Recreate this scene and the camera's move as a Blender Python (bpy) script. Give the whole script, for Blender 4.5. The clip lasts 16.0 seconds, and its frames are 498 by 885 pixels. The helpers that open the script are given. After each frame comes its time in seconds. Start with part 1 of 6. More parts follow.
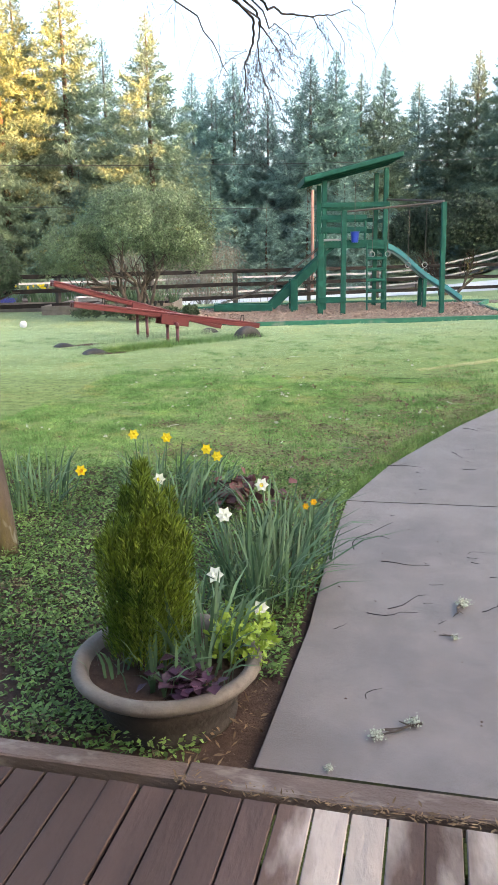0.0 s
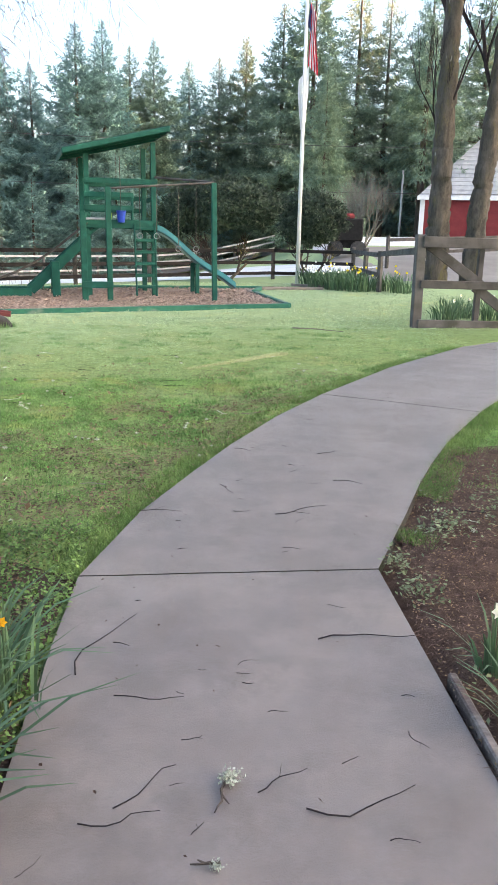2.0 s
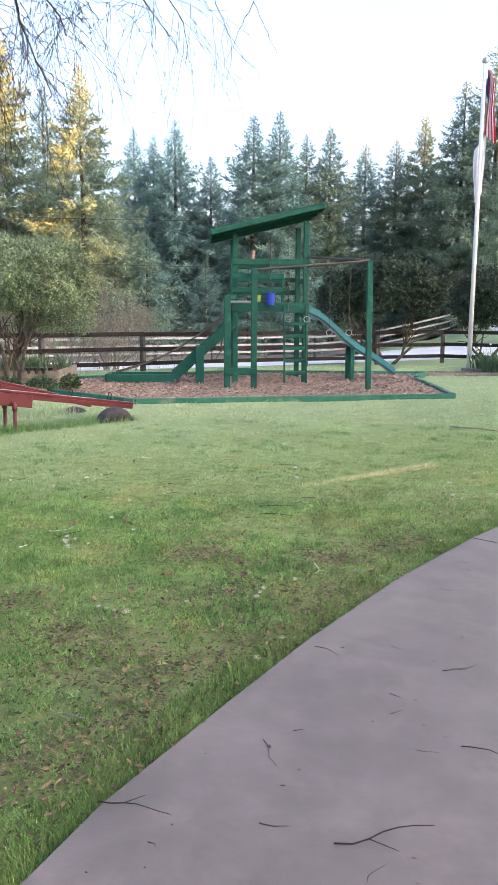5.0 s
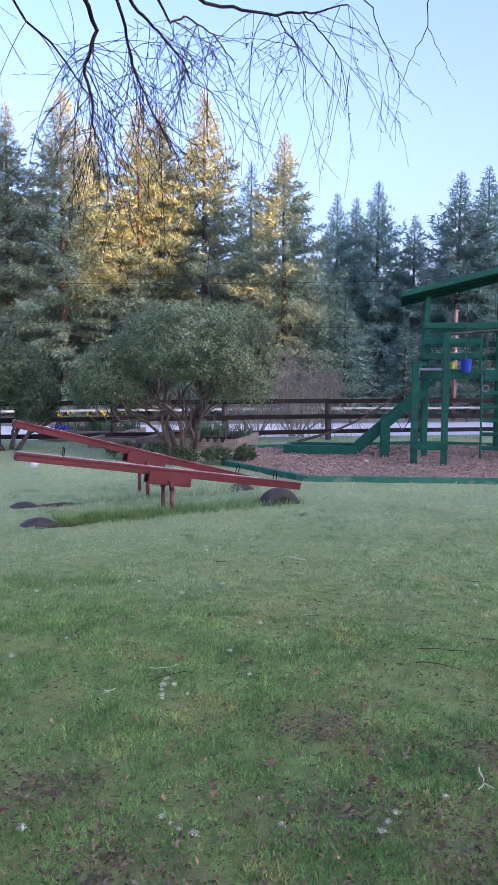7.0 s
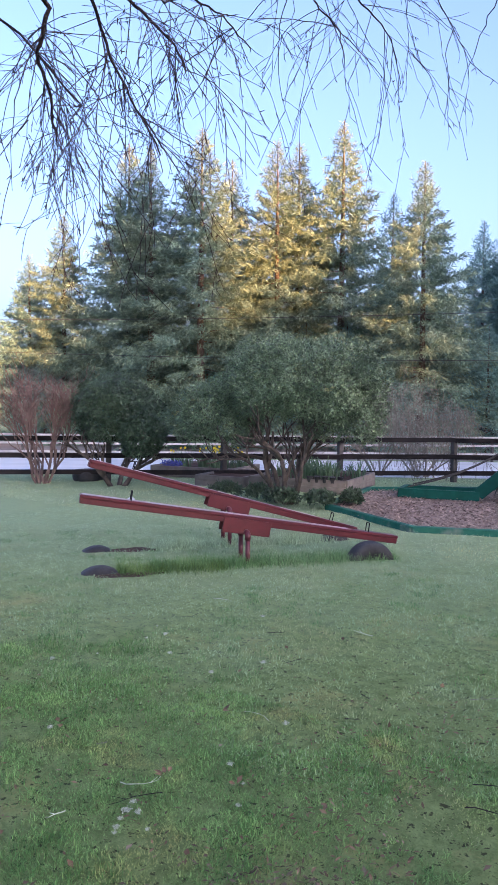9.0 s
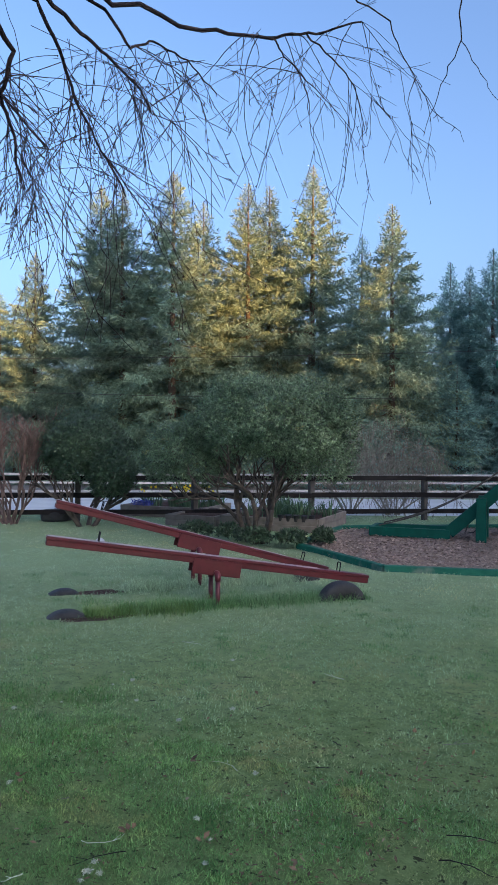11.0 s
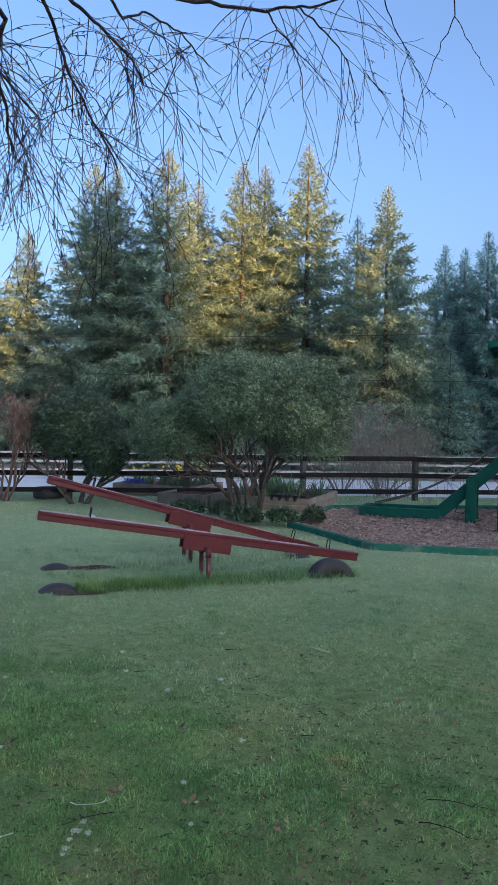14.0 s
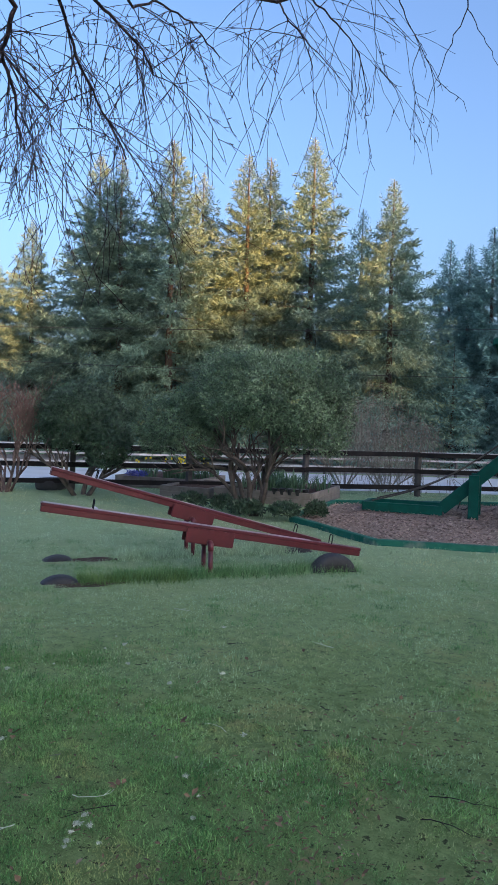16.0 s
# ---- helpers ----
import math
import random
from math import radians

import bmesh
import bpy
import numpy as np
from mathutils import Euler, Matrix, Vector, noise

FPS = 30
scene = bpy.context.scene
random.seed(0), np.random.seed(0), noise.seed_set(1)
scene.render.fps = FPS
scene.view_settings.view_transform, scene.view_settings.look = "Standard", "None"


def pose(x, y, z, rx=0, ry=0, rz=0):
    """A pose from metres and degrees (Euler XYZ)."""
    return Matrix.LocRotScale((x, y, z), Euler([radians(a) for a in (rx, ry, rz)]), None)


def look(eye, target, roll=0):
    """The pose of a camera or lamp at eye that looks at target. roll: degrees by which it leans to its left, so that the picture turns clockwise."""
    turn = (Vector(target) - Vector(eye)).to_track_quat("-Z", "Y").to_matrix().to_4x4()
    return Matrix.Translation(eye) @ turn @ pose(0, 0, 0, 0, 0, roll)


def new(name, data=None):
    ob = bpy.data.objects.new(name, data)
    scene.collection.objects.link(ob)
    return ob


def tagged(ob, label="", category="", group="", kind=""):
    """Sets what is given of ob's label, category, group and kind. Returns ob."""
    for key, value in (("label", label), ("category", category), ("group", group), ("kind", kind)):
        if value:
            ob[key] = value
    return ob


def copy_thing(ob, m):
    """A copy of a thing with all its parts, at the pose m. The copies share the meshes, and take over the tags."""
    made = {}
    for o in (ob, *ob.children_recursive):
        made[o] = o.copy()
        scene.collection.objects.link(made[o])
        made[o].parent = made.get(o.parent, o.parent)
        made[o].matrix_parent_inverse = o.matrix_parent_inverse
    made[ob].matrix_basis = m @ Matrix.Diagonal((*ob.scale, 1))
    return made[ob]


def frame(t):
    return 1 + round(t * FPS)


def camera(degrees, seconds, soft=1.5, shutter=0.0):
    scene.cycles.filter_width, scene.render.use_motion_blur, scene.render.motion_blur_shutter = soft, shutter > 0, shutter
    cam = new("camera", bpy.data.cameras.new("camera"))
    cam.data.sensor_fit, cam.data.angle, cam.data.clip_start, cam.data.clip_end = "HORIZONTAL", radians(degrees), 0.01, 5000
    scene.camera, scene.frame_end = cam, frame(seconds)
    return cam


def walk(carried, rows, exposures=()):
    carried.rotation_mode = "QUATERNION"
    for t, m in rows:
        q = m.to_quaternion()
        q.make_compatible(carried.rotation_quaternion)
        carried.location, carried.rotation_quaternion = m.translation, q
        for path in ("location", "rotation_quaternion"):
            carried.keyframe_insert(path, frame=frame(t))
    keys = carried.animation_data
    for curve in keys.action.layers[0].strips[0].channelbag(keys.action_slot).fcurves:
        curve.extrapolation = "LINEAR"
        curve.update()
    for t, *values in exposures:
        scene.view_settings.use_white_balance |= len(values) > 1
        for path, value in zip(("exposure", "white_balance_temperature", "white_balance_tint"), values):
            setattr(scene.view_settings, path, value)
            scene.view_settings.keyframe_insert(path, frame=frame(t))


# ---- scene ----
cam = camera(36.0, 16.0)
PATH = [
    (0, (-0.101, 0.096, 1.453), (-0.561, 1.98, 0.967), -0.9),
    (0.5, (-0.1, 0.461, 1.45), (-0.419, 2.363, 0.923), 0.0),
    (1, (-0.095, 0.78, 1.441), (-0.248, 2.702, 0.909), 1.5),
    (1.5, (-0.094, 1.087, 1.456), (-0.041, 3.016, 0.93), 1.2),
    (2, (0.006, 1.356, 1.446), (0.099, 3.283, 0.917), 1.2),
    (2.5, (0.139, 1.612, 1.488), (0.174, 3.544, 0.969), 2.6),
    (3, (0.216, 1.899, 1.491), (0.277, 3.839, 1.008), 2.5),
    (3.5, (0.286, 2.165, 1.508), (0.367, 4.113, 1.062), 0.8),
    (4, (0.362, 2.503, 1.493), (0.298, 4.46, 1.082), 0.6),
    (4.2, (0.366, 2.654, 1.489), (0.228, 4.607, 1.083), 0.4),
    (6.3, (0.583, 3.885, 1.673), (-0.07, 5.762, 1.455), 0.7),
    (6.5, (0.529, 4.011, 1.711), (-0.183, 5.868, 1.493), 0.4),
    (7, (0.48, 4.343, 1.68), (-0.381, 6.138, 1.484), 0.2),
    (7.5, (0.531, 4.686, 1.673), (-0.396, 6.448, 1.484), 1.1),
    (8, (0.535, 4.969, 1.697), (-0.433, 6.709, 1.505), 1.8),
    (8.5, (0.555, 5.21, 1.724), (-0.508, 6.894, 1.548), 1.6),
    (9, (0.659, 5.436, 1.743), (-0.53, 7.04, 1.63), 0.5),
    (9.5, (0.666, 5.473, 1.785), (-0.545, 7.064, 1.746), -0.3),
    (10, (0.629, 5.502, 1.773), (-0.542, 7.124, 1.772), -0.1),
    (12.5, (0.696, 5.465, 1.737), (-0.423, 7.122, 1.702), 0.3),
    (13, (0.697, 5.468, 1.724), (-0.431, 7.118, 1.68), 0.4),
    (13.5, (0.705, 5.458, 1.73), (-0.423, 7.109, 1.675), 0.7),
    (14, (0.692, 5.464, 1.719), (-0.425, 7.122, 1.657), 0.9),
    (14.5, (0.681, 5.465, 1.726), (-0.439, 7.121, 1.663), 1.2),
    (15, (0.667, 5.478, 1.719), (-0.46, 7.13, 1.655), 1.4),
    (15.5, (0.685, 5.468, 1.725), (-0.442, 7.118, 1.649), 1.5),
    (16, (0.667, 5.468, 1.721), (-0.454, 7.123, 1.642), 1.6),
]
EXPOSURES = [
    (0.0, 4.68, 8300, 12), (4.2, 4.68, 8300, 12), (6.4, 3.90, 6600, 35), (7.5, 3.76, 6050, 33), (9.0, 3.67, 6150, 29), (9.7, 3.18, 6080, 14), (12.5, 3.0, 5950, 13), (16.0, 3.05, 5950, 13),
]
walk(cam, [(t, look(eye, target, roll)) for t, eye, target, roll in PATH], EXPOSURES)

# ---- light ----
SUN_EL, SUN_AZ = 12.0, 105.0
world = bpy.data.worlds.new("world")
scene.world = world
world.use_nodes = True
wn = world.node_tree
sky = wn.nodes.new("ShaderNodeTexSky")
sky.sky_type, sky.sun_disc = "NISHITA", False
sky.sun_elevation, sky.sun_rotation = radians(SUN_EL), radians(SUN_AZ)
sky.air_density, sky.dust_density, sky.ozone_density = 0.8, 6.0, 2.5
wn.nodes["Background"].inputs[1].default_value = 0.055
wn.links.new(sky.outputs[0], wn.nodes["Background"].inputs[0])
sun_way = Vector((math.sin(radians(SUN_AZ)) * math.cos(radians(SUN_EL)), math.cos(radians(SUN_AZ)) * math.cos(radians(SUN_EL)), math.sin(radians(SUN_EL))))
sun = new("sun", bpy.data.lights.new("sun", "SUN"))
sun.data.energy, sun.data.angle, sun.data.color = 3.0, radians(0.5), (1.0, 0.49, 0.15)
sun.matrix_world = look(sun_way * 80, (0, 0, 0))


# ---- materials ----
def surf(name, c1, c2, scale=6.0, rough=0.7, bump=0.2, bscale=60.0, c3=None, c3scale=1.5, c3cut=0.55, metal=0.0, rand=0.0,
         island=0.0, stretch=(1, 1, 1), spec=0.4, trans=0.0, detail=5.0, speck=None, coarse=0.5, frost=None):
    """Two colours mixed by noise, a third in patches, fine relief; frost: a colour that sets in away from the house."""
    m = bpy.data.materials.new(name)
    m.use_nodes = True
    n, l = m.node_tree.nodes, m.node_tree.links
    b = n["Principled BSDF"]
    tc = n.new("ShaderNodeTexCoord")
    mp = n.new("ShaderNodeMapping")
    mp.inputs["Scale"].default_value = stretch
    l.new(tc.outputs["Object"], mp.inputs[0])

    def noise_at(sc, det=detail):
        t = n.new("ShaderNodeTexNoise")
        t.inputs["Scale"].default_value, t.inputs["Detail"].default_value, t.inputs["Roughness"].default_value = sc, det, coarse
        l.new(mp.outputs[0], t.inputs["Vector"])
        return t

    def ramp(src, a, z):
        r = n.new("ShaderNodeMapRange")
        r.inputs[1].default_value, r.inputs[2].default_value = a, z
        l.new(src, r.inputs[0])
        return r.outputs[0]

    def mix(f, a, z):
        x = n.new("ShaderNodeMix")
        x.data_type = "RGBA"
        l.new(f, x.inputs[0])
        for s, v in ((x.inputs[6], a), (x.inputs[7], z)):
            if isinstance(v, tuple):
                s.default_value = (*v, 1)
            else:
                l.new(v, s)
        return x.outputs[2]

    col = mix(ramp(noise_at(scale).outputs["Fac"], 0.3, 0.7), c1, c2)
    if c3:
        col = mix(ramp(noise_at(c3scale).outputs["Fac"], c3cut, c3cut + 0.12), col, c3)
    if speck:
        col = mix(ramp(noise_at(speck[1], 3).outputs["Fac"], speck[2], speck[2] + 0.05), col, speck[0])
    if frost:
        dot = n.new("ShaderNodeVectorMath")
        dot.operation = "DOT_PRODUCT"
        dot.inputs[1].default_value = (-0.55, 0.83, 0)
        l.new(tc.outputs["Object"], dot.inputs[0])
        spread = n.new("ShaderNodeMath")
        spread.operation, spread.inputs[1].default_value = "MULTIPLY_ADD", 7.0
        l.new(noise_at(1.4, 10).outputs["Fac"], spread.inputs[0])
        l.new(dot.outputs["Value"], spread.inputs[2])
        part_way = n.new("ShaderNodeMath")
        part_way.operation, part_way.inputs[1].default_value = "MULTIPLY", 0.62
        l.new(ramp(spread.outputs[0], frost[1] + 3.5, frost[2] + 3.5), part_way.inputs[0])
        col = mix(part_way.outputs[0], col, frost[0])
    for amount, node, out in ((rand, "ShaderNodeObjectInfo", "Random"), (island, "ShaderNodeNewGeometry", "Random Per Island")):
        if amount:
            o = n.new(node)
            h = n.new("ShaderNodeHueSaturation")
            r = n.new("ShaderNodeMapRange")
            r.inputs[3].default_value, r.inputs[4].default_value = 1 - amount, 1 + amount
            l.new(o.outputs[out], r.inputs[0])
            l.new(r.outputs[0], h.inputs["Value"])
            l.new(col, h.inputs["Color"])
            col = h.outputs[0]
    l.new(col, b.inputs["Base Color"])
    b.inputs["Roughness"].default_value, b.inputs["Metallic"].default_value = rough, metal
    b.inputs["Specular IOR Level"].default_value = spec
    if bump:
        bp = n.new("ShaderNodeBump")
        bp.inputs["Strength"].default_value, bp.inputs["Distance"].default_value = bump, 0.02
        l.new(noise_at(bscale).outputs["Fac"], bp.inputs["Height"])
        l.new(bp.outputs[0], b.inputs["Normal"])
    if trans:
        t = n.new("ShaderNodeBsdfTranslucent")
        ms = n.new("ShaderNodeMixShader")
        ms.inputs[0].default_value = trans
        l.new(col, t.inputs[0])
        l.new(b.outputs[0], ms.inputs[1])
        l.new(t.outputs[0], ms.inputs[2])
        l.new(ms.outputs[0], n["Material Output"].inputs[0])
    return m


M = {}
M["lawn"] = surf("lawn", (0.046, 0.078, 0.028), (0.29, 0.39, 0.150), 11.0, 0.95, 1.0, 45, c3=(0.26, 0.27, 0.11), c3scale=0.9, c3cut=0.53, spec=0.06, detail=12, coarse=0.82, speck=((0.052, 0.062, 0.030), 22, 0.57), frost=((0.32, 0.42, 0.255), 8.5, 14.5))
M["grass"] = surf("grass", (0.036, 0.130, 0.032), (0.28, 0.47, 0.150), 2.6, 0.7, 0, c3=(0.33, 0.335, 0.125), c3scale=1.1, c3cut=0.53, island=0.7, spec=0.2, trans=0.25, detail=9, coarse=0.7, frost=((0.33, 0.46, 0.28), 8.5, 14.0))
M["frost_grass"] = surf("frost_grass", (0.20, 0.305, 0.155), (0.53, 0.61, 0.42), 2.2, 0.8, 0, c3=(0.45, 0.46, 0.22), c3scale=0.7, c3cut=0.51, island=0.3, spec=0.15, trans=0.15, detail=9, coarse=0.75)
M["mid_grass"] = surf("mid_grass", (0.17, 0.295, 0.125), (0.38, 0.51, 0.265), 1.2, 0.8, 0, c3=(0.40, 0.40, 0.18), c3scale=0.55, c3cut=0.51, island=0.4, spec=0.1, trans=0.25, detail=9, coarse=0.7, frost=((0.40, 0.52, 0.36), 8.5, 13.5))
M["straw"] = surf("straw", (0.42, 0.42, 0.22), (0.58, 0.57, 0.34), 4, 0.8, 0, island=0.3, spec=0.15, trans=0.2)
M["verge_grass"] = surf("verge_grass", (0.07, 0.155, 0.038), (0.18, 0.275, 0.085), 4, 0.65, 0, island=0.45, spec=0.3, trans=0.3)
M["tuft_grass"] = surf("tuft_grass", (0.045, 0.15, 0.035), (0.14, 0.28, 0.08), 3, 0.65, 0, island=0.5, spec=0.25, trans=0.25, frost=((0.21, 0.33, 0.18), 9.0, 14.0))
M["soil"] = surf("soil", (0.040, 0.024, 0.019), (0.115, 0.074, 0.060), 9, 0.95, 1.0, 70, c3=(0.065, 0.062, 0.028), c3scale=3.0, c3cut=0.60, spec=0.1, detail=11, coarse=0.78, speck=((0.17, 0.13, 0.11), 60, 0.66))
M["mulch_bits"] = surf("mulch_bits", (0.060, 0.036, 0.030), (0.16, 0.105, 0.088), 9, 0.9, 0, island=0.6, spec=0.15)
M["sage_leaf"] = surf("sage_leaf", (0.11, 0.145, 0.075), (0.21, 0.25, 0.155), 8, 0.8, 0, island=0.4, spec=0.15, trans=0.2)
M["joint"] = surf("joint", (0.012, 0.010, 0.009), (0.03, 0.025, 0.02), 20, 0.95, 0.4, 80, c3=(0.05, 0.055, 0.018), c3scale=1.2, c3cut=0.6, spec=0.05)
M["earth"] = surf("earth", (0.078, 0.058, 0.036), (0.20, 0.165, 0.112), 14, 0.95, 0.5, 60, island=0.6, spec=0.08, detail=10, coarse=0.75)
M["chips"] = surf("chips", (0.245, 0.172, 0.140), (0.42, 0.32, 0.265), 20, 0.9, 0.8, 60, island=0.45, spec=0.15)
M["concrete"] = surf("concrete", (0.108, 0.089, 0.081), (0.205, 0.172, 0.158), 2.2, 0.46, 0.3, 190, c3=(0.120, 0.100, 0.091), c3scale=1.3, c3cut=0.50, spec=0.55, detail=12, rand=0.05, coarse=0.72, speck=((0.08, 0.064, 0.058), 30, 0.80))
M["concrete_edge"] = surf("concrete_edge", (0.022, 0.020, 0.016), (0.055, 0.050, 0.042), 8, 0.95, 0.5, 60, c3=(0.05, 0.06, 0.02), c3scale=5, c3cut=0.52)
M["deck"] = surf("deck", (0.052, 0.032, 0.027), (0.080, 0.050, 0.043), 5, 0.75, 0.35, 30, rand=0.18, stretch=(1, 0.25, 1), spec=0.25, speck=((0.15, 0.11, 0.095), 9, 0.74))
M["deck_worn"] = surf("deck_worn", (0.075, 0.046, 0.038), (0.115, 0.076, 0.063), 5, 0.8, 0.4, 30, c3=(0.35, 0.29, 0.255), c3scale=4.5, c3cut=0.47, rand=0.25, stretch=(1, 0.35, 1), spec=0.2)
M["deck_edge"] = surf("deck_edge", (0.085, 0.056, 0.046), (0.14, 0.10, 0.086), 6, 0.75, 0.5, 40, c3=(0.28, 0.235, 0.21), c3scale=4, c3cut=0.50, coarse=0.65, stretch=(0.5, 1, 1))
M["arena"] = surf("arena", (0.45, 0.47, 0.49), (0.57, 0.59, 0.61), 0.6, 0.9, 0.3, 12, spec=0.15)
M["road"] = surf("road", (0.15, 0.14, 0.135), (0.24, 0.225, 0.215), 0.5, 0.9, 0.3, 10, spec=0.15, detail=9, coarse=0.7)
M["green_paint"] = surf("green_paint", (0.001, 0.056, 0.042), (0.002, 0.080, 0.060), 7, 0.62, 0.25, 35, c3=(0.006, 0.105, 0.08), c3scale=5, c3cut=0.6, rand=0.12, spec=0.2)
M["worn_green"] = surf("worn_green", (0.008, 0.095, 0.065), (0.022, 0.135, 0.095), 7, 0.7, 0.4, 35, c3=(0.16, 0.20, 0.165), c3scale=2.4, c3cut=0.56, rand=0.1, spec=0.2)
M["green_roof"] = surf("green_roof", (0.004, 0.034, 0.027), (0.009, 0.056, 0.043), 9, 0.75, 0.4, 60)
M["red_paint"] = surf("red_paint", (0.062, 0.006, 0.011), (0.092, 0.010, 0.017), 6, 0.38, 0.15, 30, c3=(0.05, 0.009, 0.012), c3scale=4, c3cut=0.6, spec=0.45, detail=8, coarse=0.65)
# pale blotches carry the sky's reflection as well as frost
M["pale_top_red"] = surf("pale_top_red", (0.16, 0.05, 0.06), (0.60, 0.56, 0.58), 4, 0.35, 0.15, 30, c3=(0.14, 0.02, 0.03), c3scale=2.5, c3cut=0.55, spec=0.6, detail=9, coarse=0.7)
M["teal_slide"] = surf("teal_slide", (0.006, 0.13, 0.17), (0.015, 0.17, 0.20), 5, 0.35, 0.05, 20)
M["blue_plastic"] = surf("blue_plastic", (0.008, 0.04, 0.30), (0.012, 0.055, 0.38), 5, 0.4, 0.03, 20)
M["rubber"] = surf("rubber", (0.018, 0.019, 0.022), (0.035, 0.036, 0.04), 12, 0.7, 0.5, 60, c3=(0.05, 0.045, 0.04), c3scale=4, c3cut=0.6)
M["fence_wood"] = surf("fence_wood", (0.052, 0.047, 0.045), (0.108, 0.099, 0.095), 4, 0.9, 0.5, 40, c3=(0.045, 0.042, 0.034), c3scale=2.5, c3cut=0.58, rand=0.2)
M["dark_rail"] = surf("dark_rail", (0.011, 0.009, 0.010), (0.022, 0.018, 0.018), 4, 0.8, 0.4, 30, rand=0.2, spec=0.2)
M["pale_rail"] = surf("pale_rail", (0.30, 0.29, 0.29), (0.42, 0.41, 0.41), 4, 0.8, 0.3, 30)
M["bed_wood"] = surf("bed_wood", (0.15, 0.13, 0.115), (0.23, 0.20, 0.18), 6, 0.9, 0.5, 40, rand=0.15)
M["bark"] = surf("bark", (0.036, 0.027, 0.023), (0.115, 0.088, 0.073), 9, 0.95, 1.0, 16, c3=(0.125, 0.105, 0.035), c3scale=1.6, c3cut=0.52, stretch=(1, 1, 0.35), detail=10, coarse=0.7, speck=((0.20, 0.19, 0.16), 7, 0.66))
M["maple_bark"] = surf("maple_bark", (0.018, 0.015, 0.013), (0.120, 0.102, 0.088), 7, 0.95, 1.0, 14, c3=(0.11, 0.095, 0.03), c3scale=1.3, c3cut=0.53, stretch=(1, 1, 0.3), detail=12, coarse=0.8, speck=((0.24, 0.22, 0.19), 5, 0.68))
M["shrub_bark"] = surf("shrub_bark", (0.050, 0.040, 0.034), (0.11, 0.088, 0.075), 12, 0.9, 0.6, 50)
M["twig"] = surf("twig", (0.014, 0.010, 0.012), (0.036, 0.027, 0.029), 12, 0.85, 0.4, 60, spec=0.2)
M["grey_twig"] = surf("grey_twig", (0.13, 0.122, 0.10), (0.225, 0.21, 0.175), 12, 0.85, 0.3, 60)
M["red_twig"] = surf("red_twig", (0.11, 0.075, 0.066), (0.17, 0.115, 0.10), 12, 0.85, 0.3, 60)
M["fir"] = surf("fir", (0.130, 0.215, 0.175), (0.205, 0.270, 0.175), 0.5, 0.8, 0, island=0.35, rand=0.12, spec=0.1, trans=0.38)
# bluer, paler fir: distant haze is mixed into the needle colour
M["fir_hazy"] = surf("fir_hazy", (0.142, 0.262, 0.248), (0.208, 0.332, 0.292), 0.5, 0.8, 0, island=0.4, rand=0.15, spec=0.12, trans=0.38)
M["rhodo"] = surf("rhodo", (0.072, 0.132, 0.074), (0.175, 0.248, 0.135), 2.0, 0.40, 0, c3=(0.26, 0.24, 0.08), c3scale=3, c3cut=0.66, island=0.65, spec=0.6, trans=0.2)
M["dark_leaf"] = surf("dark_leaf", (0.028, 0.062, 0.035), (0.064, 0.108, 0.056), 2.0, 0.42, 0, island=0.45, spec=0.5, trans=0.15)
M["yew_leaf"] = surf("yew_leaf", (0.026, 0.046, 0.033), (0.062, 0.092, 0.060), 2.0, 0.6, 0, island=0.45, spec=0.25, trans=0.15)
M["shrub_green"] = surf("shrub_green", (0.034, 0.078, 0.012), (0.19, 0.255, 0.036), 5, 0.6, 0, island=0.6, spec=0.2, trans=0.25)
M["daff_leaf"] = surf("daff_leaf", (0.050, 0.11, 0.055), (0.11, 0.19, 0.10), 3, 0.55, 0, island=0.4, spec=0.35, trans=0.25)
M["lime_leaf"] = surf("lime_leaf", (0.16, 0.26, 0.03), (0.26, 0.36, 0.06), 8, 0.6, 0, island=0.3, trans=0.25)
M["ivy"] = surf("ivy", (0.062, 0.128, 0.034), (0.165, 0.265, 0.080), 3, 0.6, 0, c3=(0.16, 0.13, 0.07), c3scale=5, c3cut=0.62, island=0.6, spec=0.25, trans=0.3)
M["purple_leaf"] = surf("purple_leaf", (0.028, 0.010, 0.021), (0.070, 0.024, 0.050), 12, 0.5, 0.2, 60, island=0.4)
M["maroon_leaf"] = surf("maroon_leaf", (0.055, 0.018, 0.018), (0.11, 0.035, 0.032), 12, 0.6, 0.2, 60, island=0.4)
M["white_petal"] = surf("white_petal", (0.72, 0.74, 0.66), (0.80, 0.80, 0.74), 20, 0.6, 0, trans=0.25)
M["yellow_petal"] = surf("yellow_petal", (0.78, 0.56, 0.02), (0.82, 0.66, 0.05), 20, 0.6, 0, trans=0.25)
M["orange_petal"] = surf("orange_petal", (0.80, 0.34, 0.01), (0.82, 0.45, 0.02), 20, 0.6, 0, trans=0.2)
M["blue_petal"] = surf("blue_petal", (0.05, 0.07, 0.32), (0.08, 0.10, 0.42), 20, 0.6, 0)
M["lichen"] = surf("lichen", (0.38, 0.42, 0.32), (0.58, 0.61, 0.51), 30, 0.95, 0.6, 80, island=0.3)
M["dead_leaf"] = surf("dead_leaf", (0.085, 0.052, 0.028), (0.185, 0.122, 0.072), 9, 0.85, 0.2, 60, c3=(0.25, 0.195, 0.13), c3scale=5, c3cut=0.6, rand=0.3, island=0.45)
# brown clay taken near black, with the shade below the rim painted in
M["shaded_clay"] = surf("shaded_clay", (0.012, 0.009, 0.008), (0.026, 0.019, 0.016), 5, 0.8, 0.3, 50, c3=(0.075, 0.065, 0.056), c3scale=3.5, c3cut=0.62)
